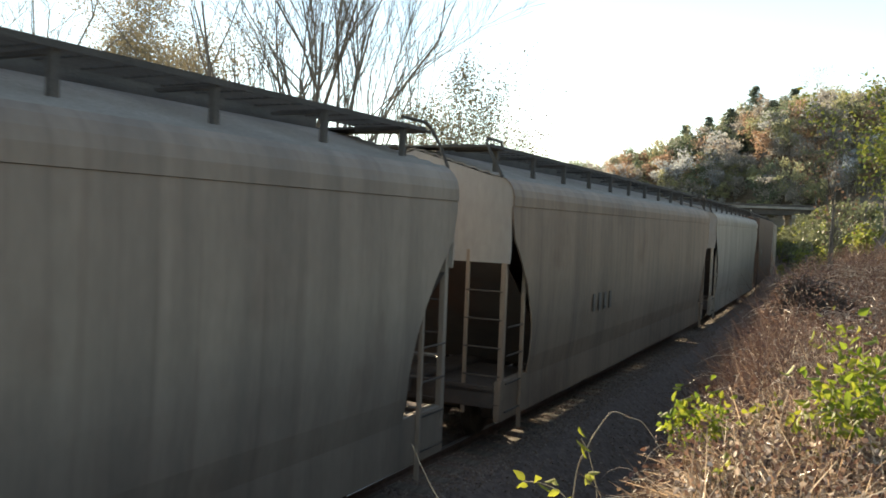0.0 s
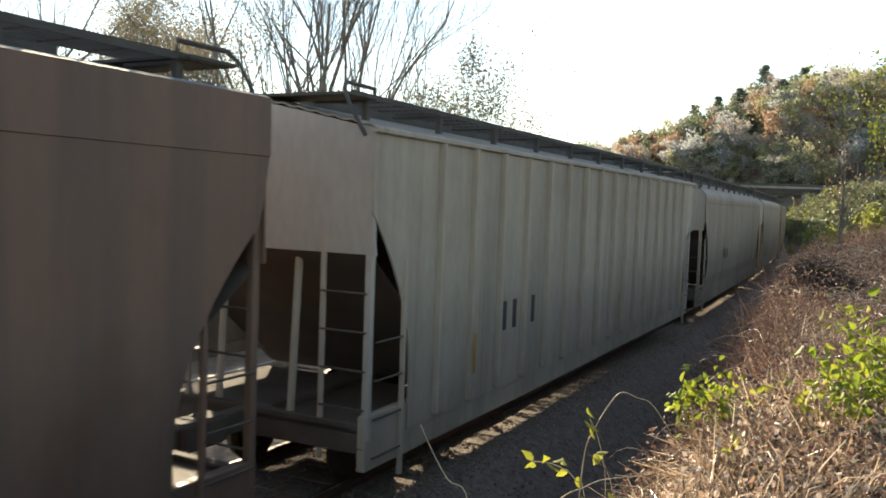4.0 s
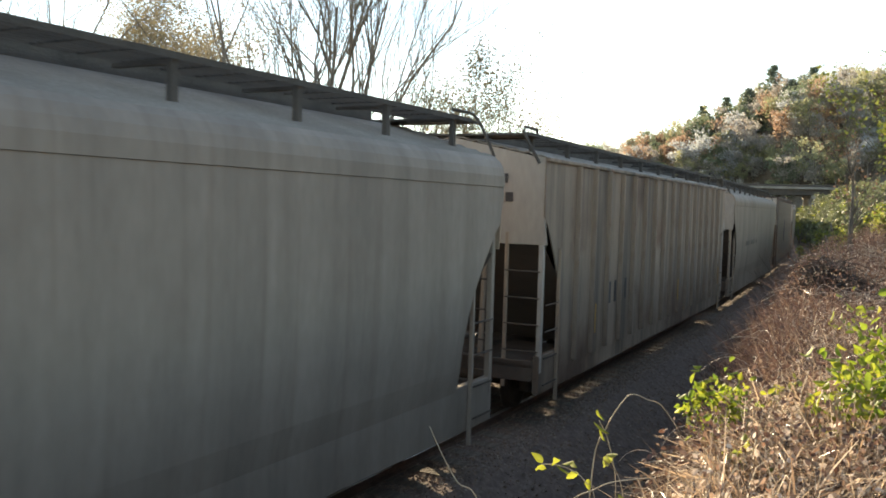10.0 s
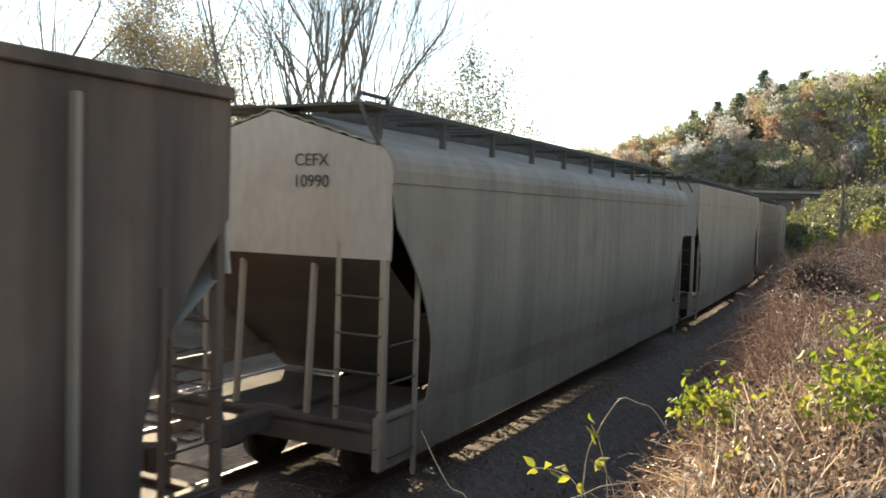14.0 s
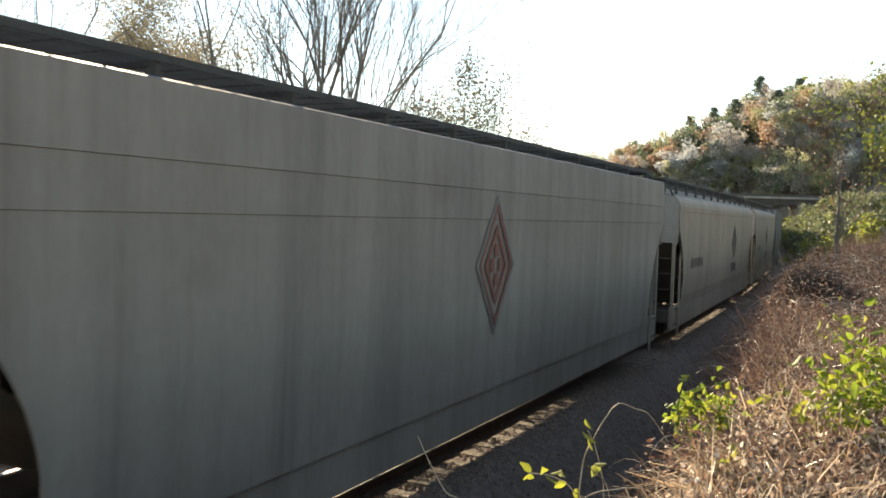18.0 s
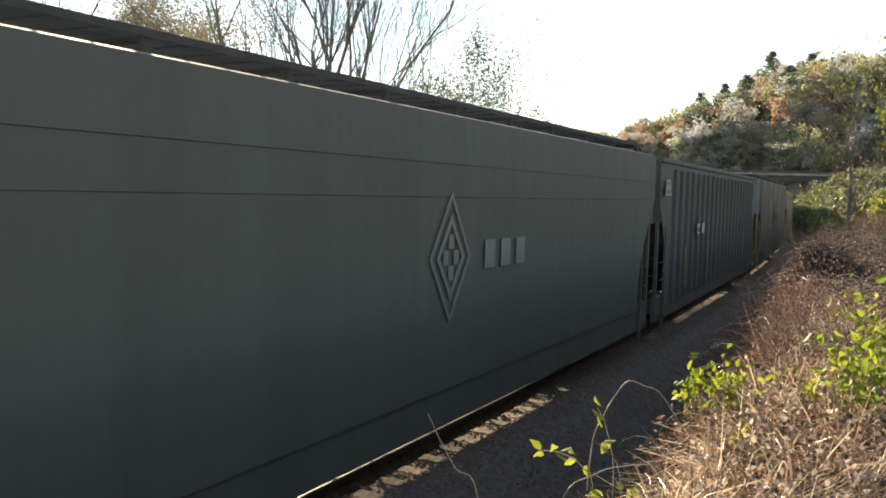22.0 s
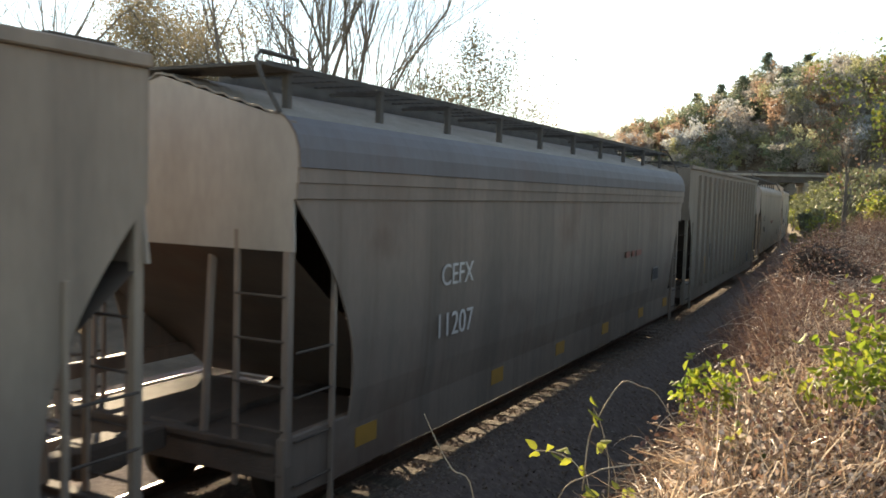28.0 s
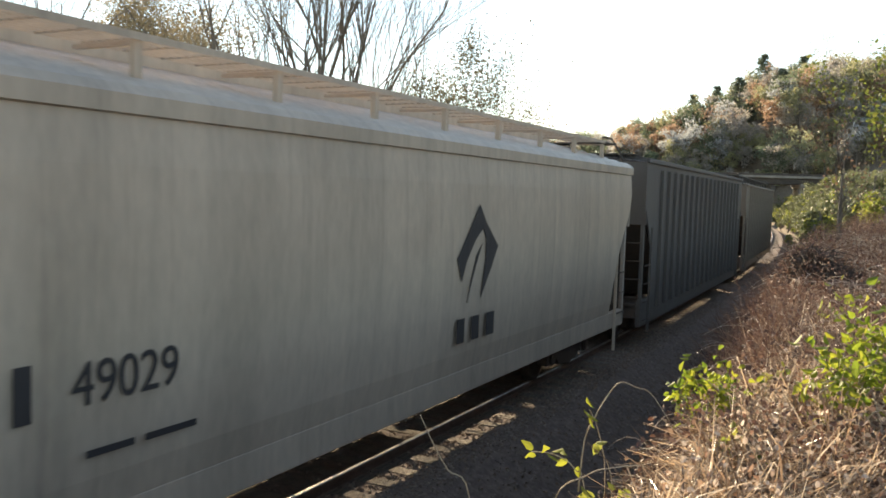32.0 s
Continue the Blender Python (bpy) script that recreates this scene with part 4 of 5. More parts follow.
CARS = [
    (-7.6, 9.2, "round", P_TAUPE, P_ENDLIGHT, "taupe round-sided covered hopper car with a grey roof", {}),
    (10.95, 27.7, "round", P_TAN, P_ENDLIGHT, "brown-grey round-sided covered hopper car with a pale end", {"end_text": ("CLN", "2043"), "extra": x_marks}),
    (29.35, 45.2, "round", P_LIGHT, P_ENDLIGHT, "light grey covered hopper car with dusty sides", {"end_text": ((0.2, 0.2), (0.2, 0.2, 0.2))}),
    (46.5, 63.1, "smooth", P_RUST, P_RUST, "rust-brown smooth-sided covered hopper car with faded numbers", {"extra": x_rust_marks, "roof": P_DARKROOF}),
    (64.7, 81.2, "rib", P_LIGHT, P_ENDLIGHT, "pale grey rib-sided covered hopper car", {"ribs": 16, "extra": x_rib_marks}),
    (82.8, 99.1, "round", P_TAUPE, P_ENDLIGHT, "taupe round-sided covered hopper car with dark stencils", {"end_text": ((0.2, 0.2, 0.2),), "extra": x_marks}),
    (100.85, 116.6, "round", P_BEIGE, P_ENDLIGHT, "dusty beige round-sided covered hopper car", {"end_text": ((0.2, 0.2, 0.2, 0.2), (0.2, 0.2, 0.2, 0.2))}),
    (118.3, 135.8, "round", P_YELLOW, P_YELLOW, "faded yellow-brown covered hopper car with a white diamond emblem", {"extra": x_diamond, "roof": P_TAN}),
    (137.3, 153.9, "round", P_GREY, P_BEIGE, "blue-grey round-sided covered hopper car with a tan end", {"end_text": ((0.2, 0.2, 0.2, 0.2), (0.2, 0.2))}),
    (155.5, 171.6, "rib", P_BROWN, P_ENDLIGHT, "rusty beige rib-sided covered hopper car with a white end", {"ribs": 16, "end_text": ((0.2, 0.2, 0.2, 0.2), (0.2, 0.2, 0.2, 0.2, 0.2)), "extra": x_rib_marks}),
    (173.2, 189.0, "round", P_TAUPE, P_ENDLIGHT, "taupe covered hopper car with a row of dark stencils", {"extra": x_long_bars, "end_text": ((0.2, 0.2),)}),
    (190.5, 206.5, "flat", P_RIBRUST, P_ENDLIGHT, "heavily rusted rib-sided covered hopper car with a diamond emblem", {"ribs": 16, "rib_paint": P_TAUPE, "extra": x_rib_diamond, "low": True, "deep_end": P_ENDLIGHT, "roof": P_RUST, "end_text": ((0.05, 0.05, 0.05), (0.1, 0.1, 0.1, 0.1, 0.1))}),
    (208.8, 223.9, "round", P_TAUPE, P_ENDLIGHT, "taupe round-sided covered hopper car with a numbered pale end", {"end_text": ("CEFX", "10990")}),
    (225.4, 241.9, "plain", P_BEIGE, P_ENDLIGHT, "pale smooth-sided covered hopper car", {}),
    (243.5, 259.5, "rib", P_BROWN, P_ENDLIGHT, "beige rib-sided covered hopper car with rusty posts", {"ribs": 16, "end_text": ((0.2, 0.2, 0.24, 0.2), "52555"), "extra": x_rib_marks}),
    (261.4, 278.9, "plain", P_GREY, P_GREY, "dark grey smooth-sided covered hopper car with a diamond emblem", {"extra": x_red_diamond, "roof": P_DARKROOF}),
    (280.8, 298.2, "round", P_BEIGE, P_ENDLIGHT, "beige covered hopper car with a dark leaf emblem", {"extra": x_leaf_far, "end_text": ((0.2, 0.2), (0.2, 0.2))}),
    (299.8, 315.6, "round", P_BEIGE, P_ENDLIGHT, "beige covered hopper car with a dark leaf emblem", {"extra": x_leaf}),
    (317.1, 334.6, "plain", P_GREEN, P_ENDBLUE, "dark green smooth-sided covered hopper car with a white diamond emblem", {"extra": x_white_diamond}),
    (335.4, 352.9, "flat", P_DARK, P_DARK, "black-green rib-sided hopper car with white number panels", {"ribs": 20, "low": True, "extra": x_aex, "roof": P_DARKROOF}),
    (354.6, 372.1, "plain", P_WORN, P_ENDBLUE, "rust-streaked tan covered hopper car with a blue diamond emblem", {"extra": x_blue_diamond, "roof": P_TAN}),
    (373.9, 389.3, "round", P_TAN, P_ENDLIGHT, "tan round-sided covered hopper car", {"end_text": ((0.15, 0.15), (0.2, 0.2)), "extra": x_marks}),
    (391.0, 407.0, "flat", P_TAUPE, P_GREY, "brown-grey rib-sided covered hopper car", {"ribs": 16, "low": True, "extra": x_rib_box}),
    (408.5, 424.4, "lined", P_DUSK, P_ENDLIGHT, "grey covered hopper car with a dark roof edge and white numbers", {"extra": x_cefx, "shoulder": P_DARKROOF}),
    (425.5, 441.6, "flat", P_OLIVE, P_OLIVE, "grey-green rib-sided covered hopper car with a numbered end", {"ribs": 16, "low": True, "end_text": ((0.16, 0.16, 0.16, 0.16), "65000"), "extra": x_rib_box}),
    (443.0, 459.3, "round", P_BEIGE, P_ENDLIGHT, "dusty tan-grey covered hopper car with red and black stencils", {"extra": x_citx, "sill": 0.82, "end_text": ("CITX", "702314")}),
    (460.95, 477.2, "white", P_WHITE, P_ENDLIGHT, "white covered hopper car with a dark leaf emblem and black number", {"extra": x_49029, "sill": 0.74, "roof": P_WHITE, "end_text": ((0.16, 0.16, 0.2, 0.16), "49029"), "deep_end": P_TAUPE}),
    (478.6, 494.8, "flat", P_DARK, P_DARK, "black rib-sided hopper car", {"ribs": 18, "low": True, "roof": P_DARKROOF}),
    (496.5, 512.8, "rib", P_OLIVE, P_OLIVE, "grey-green rib-sided covered hopper car", {"ribs": 16}),
]
TRAIN = [make_car(f, r, k, p, e, lab, **kw) for f, r, k, p, e, lab, kw in CARS]

# ---- plants ----
M_LEAF_NEAR = leafy("bright_green_leaf", [(0.16, 0.24, 0.03), (0.24, 0.30, 0.04), (0.33, 0.33, 0.05), (0.12, 0.20, 0.03)], 0.55)
M_LEAF_YELLOW = leafy("yellow_green_leaf", [(0.19, 0.24, 0.06), (0.33, 0.32, 0.07), (0.24, 0.27, 0.06), (0.13, 0.18, 0.05)], 0.5)
M_LEAF_OLIVE = leafy("olive_autumn_leaf", [(0.24, 0.205, 0.135), (0.31, 0.25, 0.155), (0.18, 0.17, 0.115), (0.27, 0.23, 0.17)], 0.42)
M_LEAF_BROWN = leafy("brown_autumn_leaf", [(0.25, 0.19, 0.14), (0.33, 0.26, 0.19), (0.2, 0.16, 0.12), (0.29, 0.24, 0.17)], 0.4)
M_LEAF_RUST = leafy("rust_red_leaf", [(0.27, 0.15, 0.1), (0.32, 0.2, 0.13), (0.22, 0.13, 0.1)], 0.35)
M_LEAF_DARK = leafy("conifer_needles", [(0.12, 0.155, 0.115), (0.15, 0.185, 0.135), (0.10, 0.13, 0.10)], 0.35)
M_LEAF_GREEN = leafy("dull_green_leaf", [(0.13, 0.15, 0.08), (0.17, 0.19, 0.1), (0.2, 0.2, 0.11)], 0.35)
M_STRAW = leafy("dry_straw", [(0.66, 0.50, 0.35), (0.40, 0.26, 0.17), (0.82, 0.70, 0.56), (0.10, 0.07, 0.05), (0.58, 0.43, 0.31), (0.21, 0.135, 0.09), (0.08, 0.052, 0.038)], 0.4, 0.33)
M_LITTER = leafy("pale_leaf_litter", [(0.60, 0.46, 0.36), (0.75, 0.62, 0.52), (0.42, 0.28, 0.20), (0.30, 0.17, 0.12)], 0.3, 0.7)
M_WEED = leafy("dead_brown_weed", [(0.18, 0.1, 0.075), (0.10, 0.055, 0.045), (0.27, 0.165, 0.12), (0.055, 0.036, 0.032), (0.15, 0.08, 0.062), (0.36, 0.25, 0.18), (0.20, 0.10, 0.07), (0.08, 0.045, 0.036)], 0.25, 0.62)
M_BRUSH = leafy("dark_cut_brush", [(0.055, 0.045, 0.042), (0.085, 0.065, 0.055), (0.04, 0.034, 0.032), (0.11, 0.08, 0.062)], 0.1, 0.7)
M_VINE = surface("pale_dead_vine", (0.42, 0.33, 0.25), (0.6, 0.5, 0.4), (0.25, 0.17, 0.12), 8.0, 0.35, 0, 0.2)
M_CANE = surface("pale_dry_cane", (0.30, 0.24, 0.17), (0.42, 0.35, 0.26), None, 8.0, 0.7, 0, 0.2)


# far-wood leaves: the haze is painted in, as greyer and lighter colours
M_HAZED_OLIVE = leafy("hazed_olive_canopy", [(0.352, 0.355, 0.203), (0.449, 0.423, 0.227), (0.289, 0.304, 0.194), (0.401, 0.396, 0.254)], 0.5)
M_HAZED_GREY = leafy("hazed_bare_grey_canopy", [(0.417, 0.43, 0.439), (0.517, 0.536, 0.527), (0.35, 0.369, 0.386)], 0.5)
M_HAZED_BROWN = leafy("hazed_bare_brown_canopy", [(0.376, 0.348, 0.311), (0.465, 0.424, 0.377), (0.322, 0.311, 0.282), (0.43, 0.395, 0.377)], 0.5)
M_HAZED_RUST = leafy("hazed_russet_canopy", [(0.385, 0.245, 0.177), (0.465, 0.312, 0.211), (0.321, 0.227, 0.177)], 0.5)
M_HAZED_GREEN = leafy("hazed_green_canopy", [(0.137, 0.18, 0.122), (0.178, 0.223, 0.144), (0.226, 0.252, 0.158)], 0.5)


def fast_mesh(name, verts, quads):
    me = bpy.data.meshes.new(name)
    verts = np.asarray(verts, dtype=np.float32).reshape(-1, 3)
    quads = np.asarray(quads, dtype=np.int32)
    me.vertices.add(len(verts))
    me.vertices.foreach_set("co", verts.ravel())
    me.loops.add(quads.size)
    me.loops.foreach_set("vertex_index", quads.ravel())
    me.polygons.add(len(quads))
    me.polygons.foreach_set("loop_start", np.arange(0, quads.size, quads.shape[1], dtype=np.int32))
    me.update(calc_edges=True)
    return me


def unit(a):
    return a / np.maximum(1e-9, np.linalg.norm(a, axis=-1, keepdims=True))


def leaves(name, pts, size, rng, flat=0.0, fine=False):
    """Small folded leaves at the points, each two quads bent along its middle."""
    pts = np.asarray(pts)
    n = len(pts)
    a = unit(rng.normal(size=(n, 3)) + np.array([0, 0, -0.35]))
    b = rng.normal(size=(n, 3)) + np.array([0, 0, flat])
    b = unit(np.cross(a, b))
    c = np.cross(a, b)
    s = size * rng.uniform(0.6, 1.35, (n, 1))
    if fine:
        w = s * rng.uniform(0.24, 0.34, (n, 1))
        at, wd, lift = (0.12, 0.42, 0.74), (0.62, 1.0, 0.58), (0.2, 0.38, 0.25)
        r = [pts + a * s * u + b * w * k + c * w * h for u, k, h in zip(at, wd, lift)]
        l = [pts + a * s * u - b * w * k + c * w * h for u, k, h in zip(at, wd, lift)]
        v = np.stack([pts, *r, pts + a * s - c * w * 0.3, *l[::-1]], 1)
        base = np.arange(n)[:, None] * 8
        return fast_mesh(name, v, np.concatenate([base + np.array([0, 1, 2, 3, 4]), base + np.array([0, 4, 5, 6, 7])]))
    w = s * rng.uniform(0.30, 0.42, (n, 1))
    up = c * w * 0.35
    v = np.stack([pts, pts + a * s * 0.28 + b * w * 0.85 + up, pts + a * s * 0.65 + b * w * 0.8 + up, pts + a * s,
                  pts + a * s * 0.65 - b * w * 0.8 + up, pts + a * s * 0.28 - b * w * 0.85 + up], 1)
    base = np.arange(n)[:, None] * 6
    q = np.concatenate([base + np.array([0, 1, 2, 3]), base + np.array([0, 3, 4, 5])])
    return fast_mesh(name, v, q)


def blades(name, pts, dirs, length, width, rng, sag=0.5):
    """Dry blades and stems: a bent strip each."""
    n = len(pts)
    L = length[:, None]
    d = unit(dirs)
    side = unit(np.cross(d, rng.normal(size=(n, 3)))) * width[:, None]
    down = np.array([0, 0, -1.0]) * sag
    p0, p1 = pts, pts + d * L * 0.5 + down * L * 0.08 * rng.uniform(0, 2, (n, 1))
    p2 = pts + d * L * 0.95 + down * L * 0.4 * rng.uniform(0.2, 2.0, (n, 1))
    v = np.stack([p0 - side, p0 + side, p1 - side * 0.8, p1 + side * 0.8, p2 - side * 0.2, p2 + side * 0.2], 1)
    base = np.arange(n)[:, None] * 6
    q = np.concatenate([base + np.array([0, 1, 3, 2]), base + np.array([2, 3, 5, 4])])
    return fast_mesh(name, v, q)


def arc(p, n=5):
    """Points of a smooth curve through the points given."""
    q = [p[0] * 2 - p[1]] + list(p) + [p[-1] * 2 - p[-2]]
    out = []
    for i in range(1, len(q) - 2):
        for k in range(n):
            u = k / n
            out.append(0.5 * (2 * q[i] + (q[i + 1] - q[i - 1]) * u + (2 * q[i - 1] - 5 * q[i] + 4 * q[i + 1] - q[i + 2]) * u * u + (3 * q[i] - q[i - 1] - 3 * q[i + 1] + q[i + 2]) * u ** 3))
    return out + [p[-1]]


def on_land(s, lat):
    x, y, _ = on_track(s, lat)
    return x, y, land(s, lat)


def land_xy(x, y):
    return land(*sl_of(x, y))


def field(rng, n, s0, s1, l0, l1, power=1.6):
    """Points on the ground, denser towards the camera."""
    s = s0 + (s1 - s0) * rng.uniform(0, 1, n) ** power
    lat = rng.uniform(l0, l1, n)
    return np.array([on_land(a, b) for a, b in zip(s, lat)])


def build_grass():
    rng = np.random.default_rng(5)
    p = np.concatenate([field(rng, 70000, 0.6, 6, 5.70, 7.5, 1.0), field(rng, 30000, -7, 2.5, 5.6, 12, 1.0)])
    d = rng.normal(size=(len(p), 3)) * np.array([1, 1, 0.5]) + np.array([0.1, -0.1, 0.45])
    me = blades("dry_grass", p + np.array([0, 0, 0.01]), d, rng.uniform(0.08, 0.34, len(p)), rng.uniform(0.001, 0.0035, len(p)), rng, 0.7)
    tagged(part("dry_grass", me, M_STRAW), "matted straw-coloured dry grass on the bank", "dry grass", kind="stuff")
    p = field(rng, 14000, 0.6, 6, 5.70, 7.5, 1.0)
    p[:, 2] += rng.uniform(0.03, 0.13, len(p))
    tagged(part("leaf_litter", leaves("leaf_litter", p, 0.021, rng, 0.5), M_LITTER), "pale curled leaf litter over the matted grass", "leaf litter", kind="stuff")
    # dead vines that arch over the bank
    g = Geo()
    for q in field(rng, 800, 1.5, 14, 5.5, 7.6, 1.2):
        far = min(1.6, max(0.5, math.hypot(q[0], q[1]) / 5))
        v, yaw, r = Vector(q) + Vector((0, 0, 0.03)), rng.uniform(0, 6.28), rng.uniform(0.0012, 0.0028) * far
        pts, climb = [], rng.uniform(0.5, 1.1)
        for k in range(7):
            pts.append(tuple(v))
            yaw += rng.normal() * 0.35
            v = v + Vector((math.cos(yaw), math.sin(yaw), climb * (1 - k / 2.6))) * 0.062 * far
        g.tube(pts, [r, r, r, r * 0.9, r * 0.8, r * 0.7, r * 0.4], 4)
    tagged(part("dead_vines", g.mesh("dead_vines", True), M_VINE), "thin pale dead vines arching over the weeds", "vines", kind="stuff")
    p = np.concatenate([field(rng, 15000, 3.0, 7, 5.52, 6.6, 1.1), field(rng, 38000, 5, 26, 4.85, 8.5, 1.3)])
    d = rng.normal(size=(len(p), 3)) * np.array([0.9, 0.9, 0.4]) + np.array([0, 0, 0.7])
    near = np.clip(np.hypot(p[:, 0], p[:, 1]) / 9, 0.35, 1.2)
    me = blades("dead_weeds", p, d, rng.uniform(0.2, 0.75, len(p)) * near, rng.uniform(0.0015, 0.0045, len(p)) * near, rng, 0.8)
    tagged(part("dead_weeds", me, M_WEED), "tangled dead reddish-brown weeds along the bank", "weeds", kind="stuff")
    p = np.concatenate([field(rng, 40000, 2.6, 28, 4.6, 8.0, 1.5), field(rng, 12000, 5.5, 14, 4.6, 5.4, 1.1)])
    near = np.clip(np.hypot(p[:, 0], p[:, 1]) / 9, 0.4, 1.2)
    p[:, 2] += rng.uniform(0.02, 0.5, len(p)) * near
    tagged(part("withered_leaves", leaves("withered_leaves", p, 0.021, rng), M_WEED), "curled brown withered leaves among the weeds", "dead leaves", kind="stuff")


def build_bank_edge():
    """Tall dead stalks and a dark tangle along the edge of the bank."""
    rng = np.random.default_rng(17)
    p = np.concatenate([field(rng, 3600, 6.0, 14.5, 4.55, 5.3, 1.0), field(rng, 1500, 4.6, 7.0, 5.0, 5.7, 1.0)])
    d = rng.normal(size=(len(p), 3)) * np.array([0.45, 0.45, 0.2]) + np.array([0, 0, 1.0])
    far = np.clip(np.hypot(p[:, 0], p[:, 1]) / 10, 0.4, 1.2)
    me = blades("dead_stalks", p, d, rng.uniform(0.25, 0.95, len(p)) * far, rng.uniform(0.002, 0.005, len(p)) * far, rng, 0.5)
    tagged(part("dead_stalks", me, M_WEED), "tall reddish dead stalks at the edge of the bank", "weeds", kind="stuff")
    g = Geo()
    for q in field(rng, 260, 5.0, 17, 5.0, 7.2, 1.1):
        far = min(1.5, max(0.5, math.hypot(q[0], q[1]) / 9))
        v, yaw, r = Vector(q) + Vector((0, 0, 0.15 * far)), rng.uniform(0, 6.28), rng.uniform(0.0018, 0.004) * far
        pts, climb = [], rng.uniform(0.3, 0.9)
        for k in range(8):
            pts.append(tuple(v))
            yaw += rng.normal() * 0.4
            v = v + Vector((math.cos(yaw), math.sin(yaw), climb * (1 - k / 2.8))) * 0.065 * far
        g.tube(pts, [r, r, r, r, r * 0.9, r * 0.8, r * 0.7, r * 0.4], 4)
    tagged(part("bramble_runners", g.mesh("bramble_runners", True), M_VINE), "pale arching bramble runners over the dark weeds", "brambles", kind="stuff")


def build_bush(x, y, z, r, h, n, size, material, label, seed, stems=9, name="bramble_bush"):
    rng = np.random.default_rng(seed)
    th = empty(name, pose(x, y, z))
    tagged(th, label, "bush")
    g = Geo()
    tips = []
    for k in range(stems):
        a = rng.uniform(0, 6.28)
        e = Vector((r * math.cos(a) * rng.uniform(0.3, 1), r * math.sin(a) * rng.uniform(0.3, 1), h * rng.uniform(0.5, 1.0)))
        mid = e * 0.5 + Vector((rng.normal() * 0.06, rng.normal() * 0.06, h * 0.15))
        g.tube([(0, 0, -0.1), tuple(mid), tuple(e)], [0.006, 0.004, 0.002], 5)
        tips += [e, mid, (e + mid) / 2]
    part("stem", g.mesh("stem"), M_CANE, th)
    c = np.array([tuple(t) for t in tips])
    pts = c[rng.integers(0, len(c), n)] + rng.normal(size=(n, 3)) * np.array([r, r, h]) * 0.22
    part("foliage", leaves("foliage", pts, size, rng, 0.8, True), material, th)
    return th


def grow(g, p, d, length, rad, depth, rng, tips, spread=0.5, up=0.25, kids=(2, 4), thin=0.0045):
    """A limb, and from it smaller limbs."""
    pts, rads = [tuple(p)], [rad]
    n = 4
    for k in range(n):
        d = (d + Vector(rng.normal(size=3)) * 0.10 + Vector((0, 0, up * 0.12))).normalized()
        p = p + d * (length / n)
        pts.append(tuple(p))
        rads.append(max(thin, rad * (1 - 0.55 * (k + 1) / n)))
    g.tube(pts, rads, 6 if rad > 0.05 else 4)
    tips.append(p)
    if depth == 0:
        return
    for _ in range(int(rng.integers(kids[0], kids[1] + 1))):
        u = int(rng.integers(1, n + 1))
        q = Vector(pts[u])
        dd = (d + Vector(rng.normal(size=3)) * spread + Vector((0, 0, up))).normalized()
        grow(g, q, dd, length * rng.uniform(0.5, 0.8), rads[u] * 0.65, depth - 1, rng, tips, spread, up, kids, thin)


def build_tree(x, y, height, seed, stems, label, material=None, n=0, size=0.1, crown=1.0, lean=(0, 0), rad=0.12, depth=3, name="tree", spread=0.45, fill=0.5, kids=(2, 4), thin=0.0045):
    rng = np.random.default_rng(seed)
    th = empty(name, pose(x, y, land_xy(x, y) - 0.1))
    tagged(th, label, "tree")
    tips = []
    for k in range(stems):
        g = Geo()
        d = Vector((lean[0] + rng.normal() * 0.18 * (stems > 1), lean[1] + rng.normal() * 0.18 * (stems > 1), 1)).normalized()
        off = Vector((rng.normal() * 0.25 * (stems > 1), rng.normal() * 0.25 * (stems > 1), 0))
        grow(g, off, d, height * rng.uniform(0.45, 0.6), rad * rng.uniform(0.7, 1.1), depth, rng, tips, spread, 0.28, kids, thin)
        part("trunk", g.mesh("trunk"), M_BARK, th)
    if material and n:
        c = np.array([tuple(t) for t in tips])
        c = c[c[:, 2] > height * 0.28]
        pts = c[rng.integers(0, len(c), n)] + rng.normal(size=(n, 3)) * fill * crown
        part("crown", leaves("crown", pts, size, rng), material, th)
    return th


def build_conifer(x, y, z, h, seed, r=0.4, layers=16, bare=0.35, label="dark green pine with a ragged layered crown on the hill"):
    rng = np.random.default_rng(seed)
    th = empty("pine_tree", pose(x, y, z))
    tagged(th, label, "tree")
    part("trunk", Geo().tube([(0, 0, -0.5), (0, 0, h)], [0.25, 0.05], 6).mesh("trunk"), M_BARK, th)
    pts = []
    for k in range(layers):
        u = k / (layers - 1)
        zz = h * (bare + (1 - bare) * u)
        rr = h * r * (0.06 + 1.0 * math.sin(math.pi * (0.36 + 0.62 * u))) * rng.uniform(0.65, 1.2)
        for _ in range(6):
            a = rng.uniform(0, 6.28)
            w = rng.uniform(0.15, 1, 34)[:, None]
            q = np.array([[rr * math.cos(a), rr * math.sin(a), -0.35]]) * w + np.array([[0, 0, zz]])
            pts.append(q + rng.normal(size=q.shape) * np.array([0.30, 0.30, 0.16]) * h / 12)
    part("crown", leaves("crown", np.concatenate(pts), 0.40, rng), M_LEAF_DARK, th)


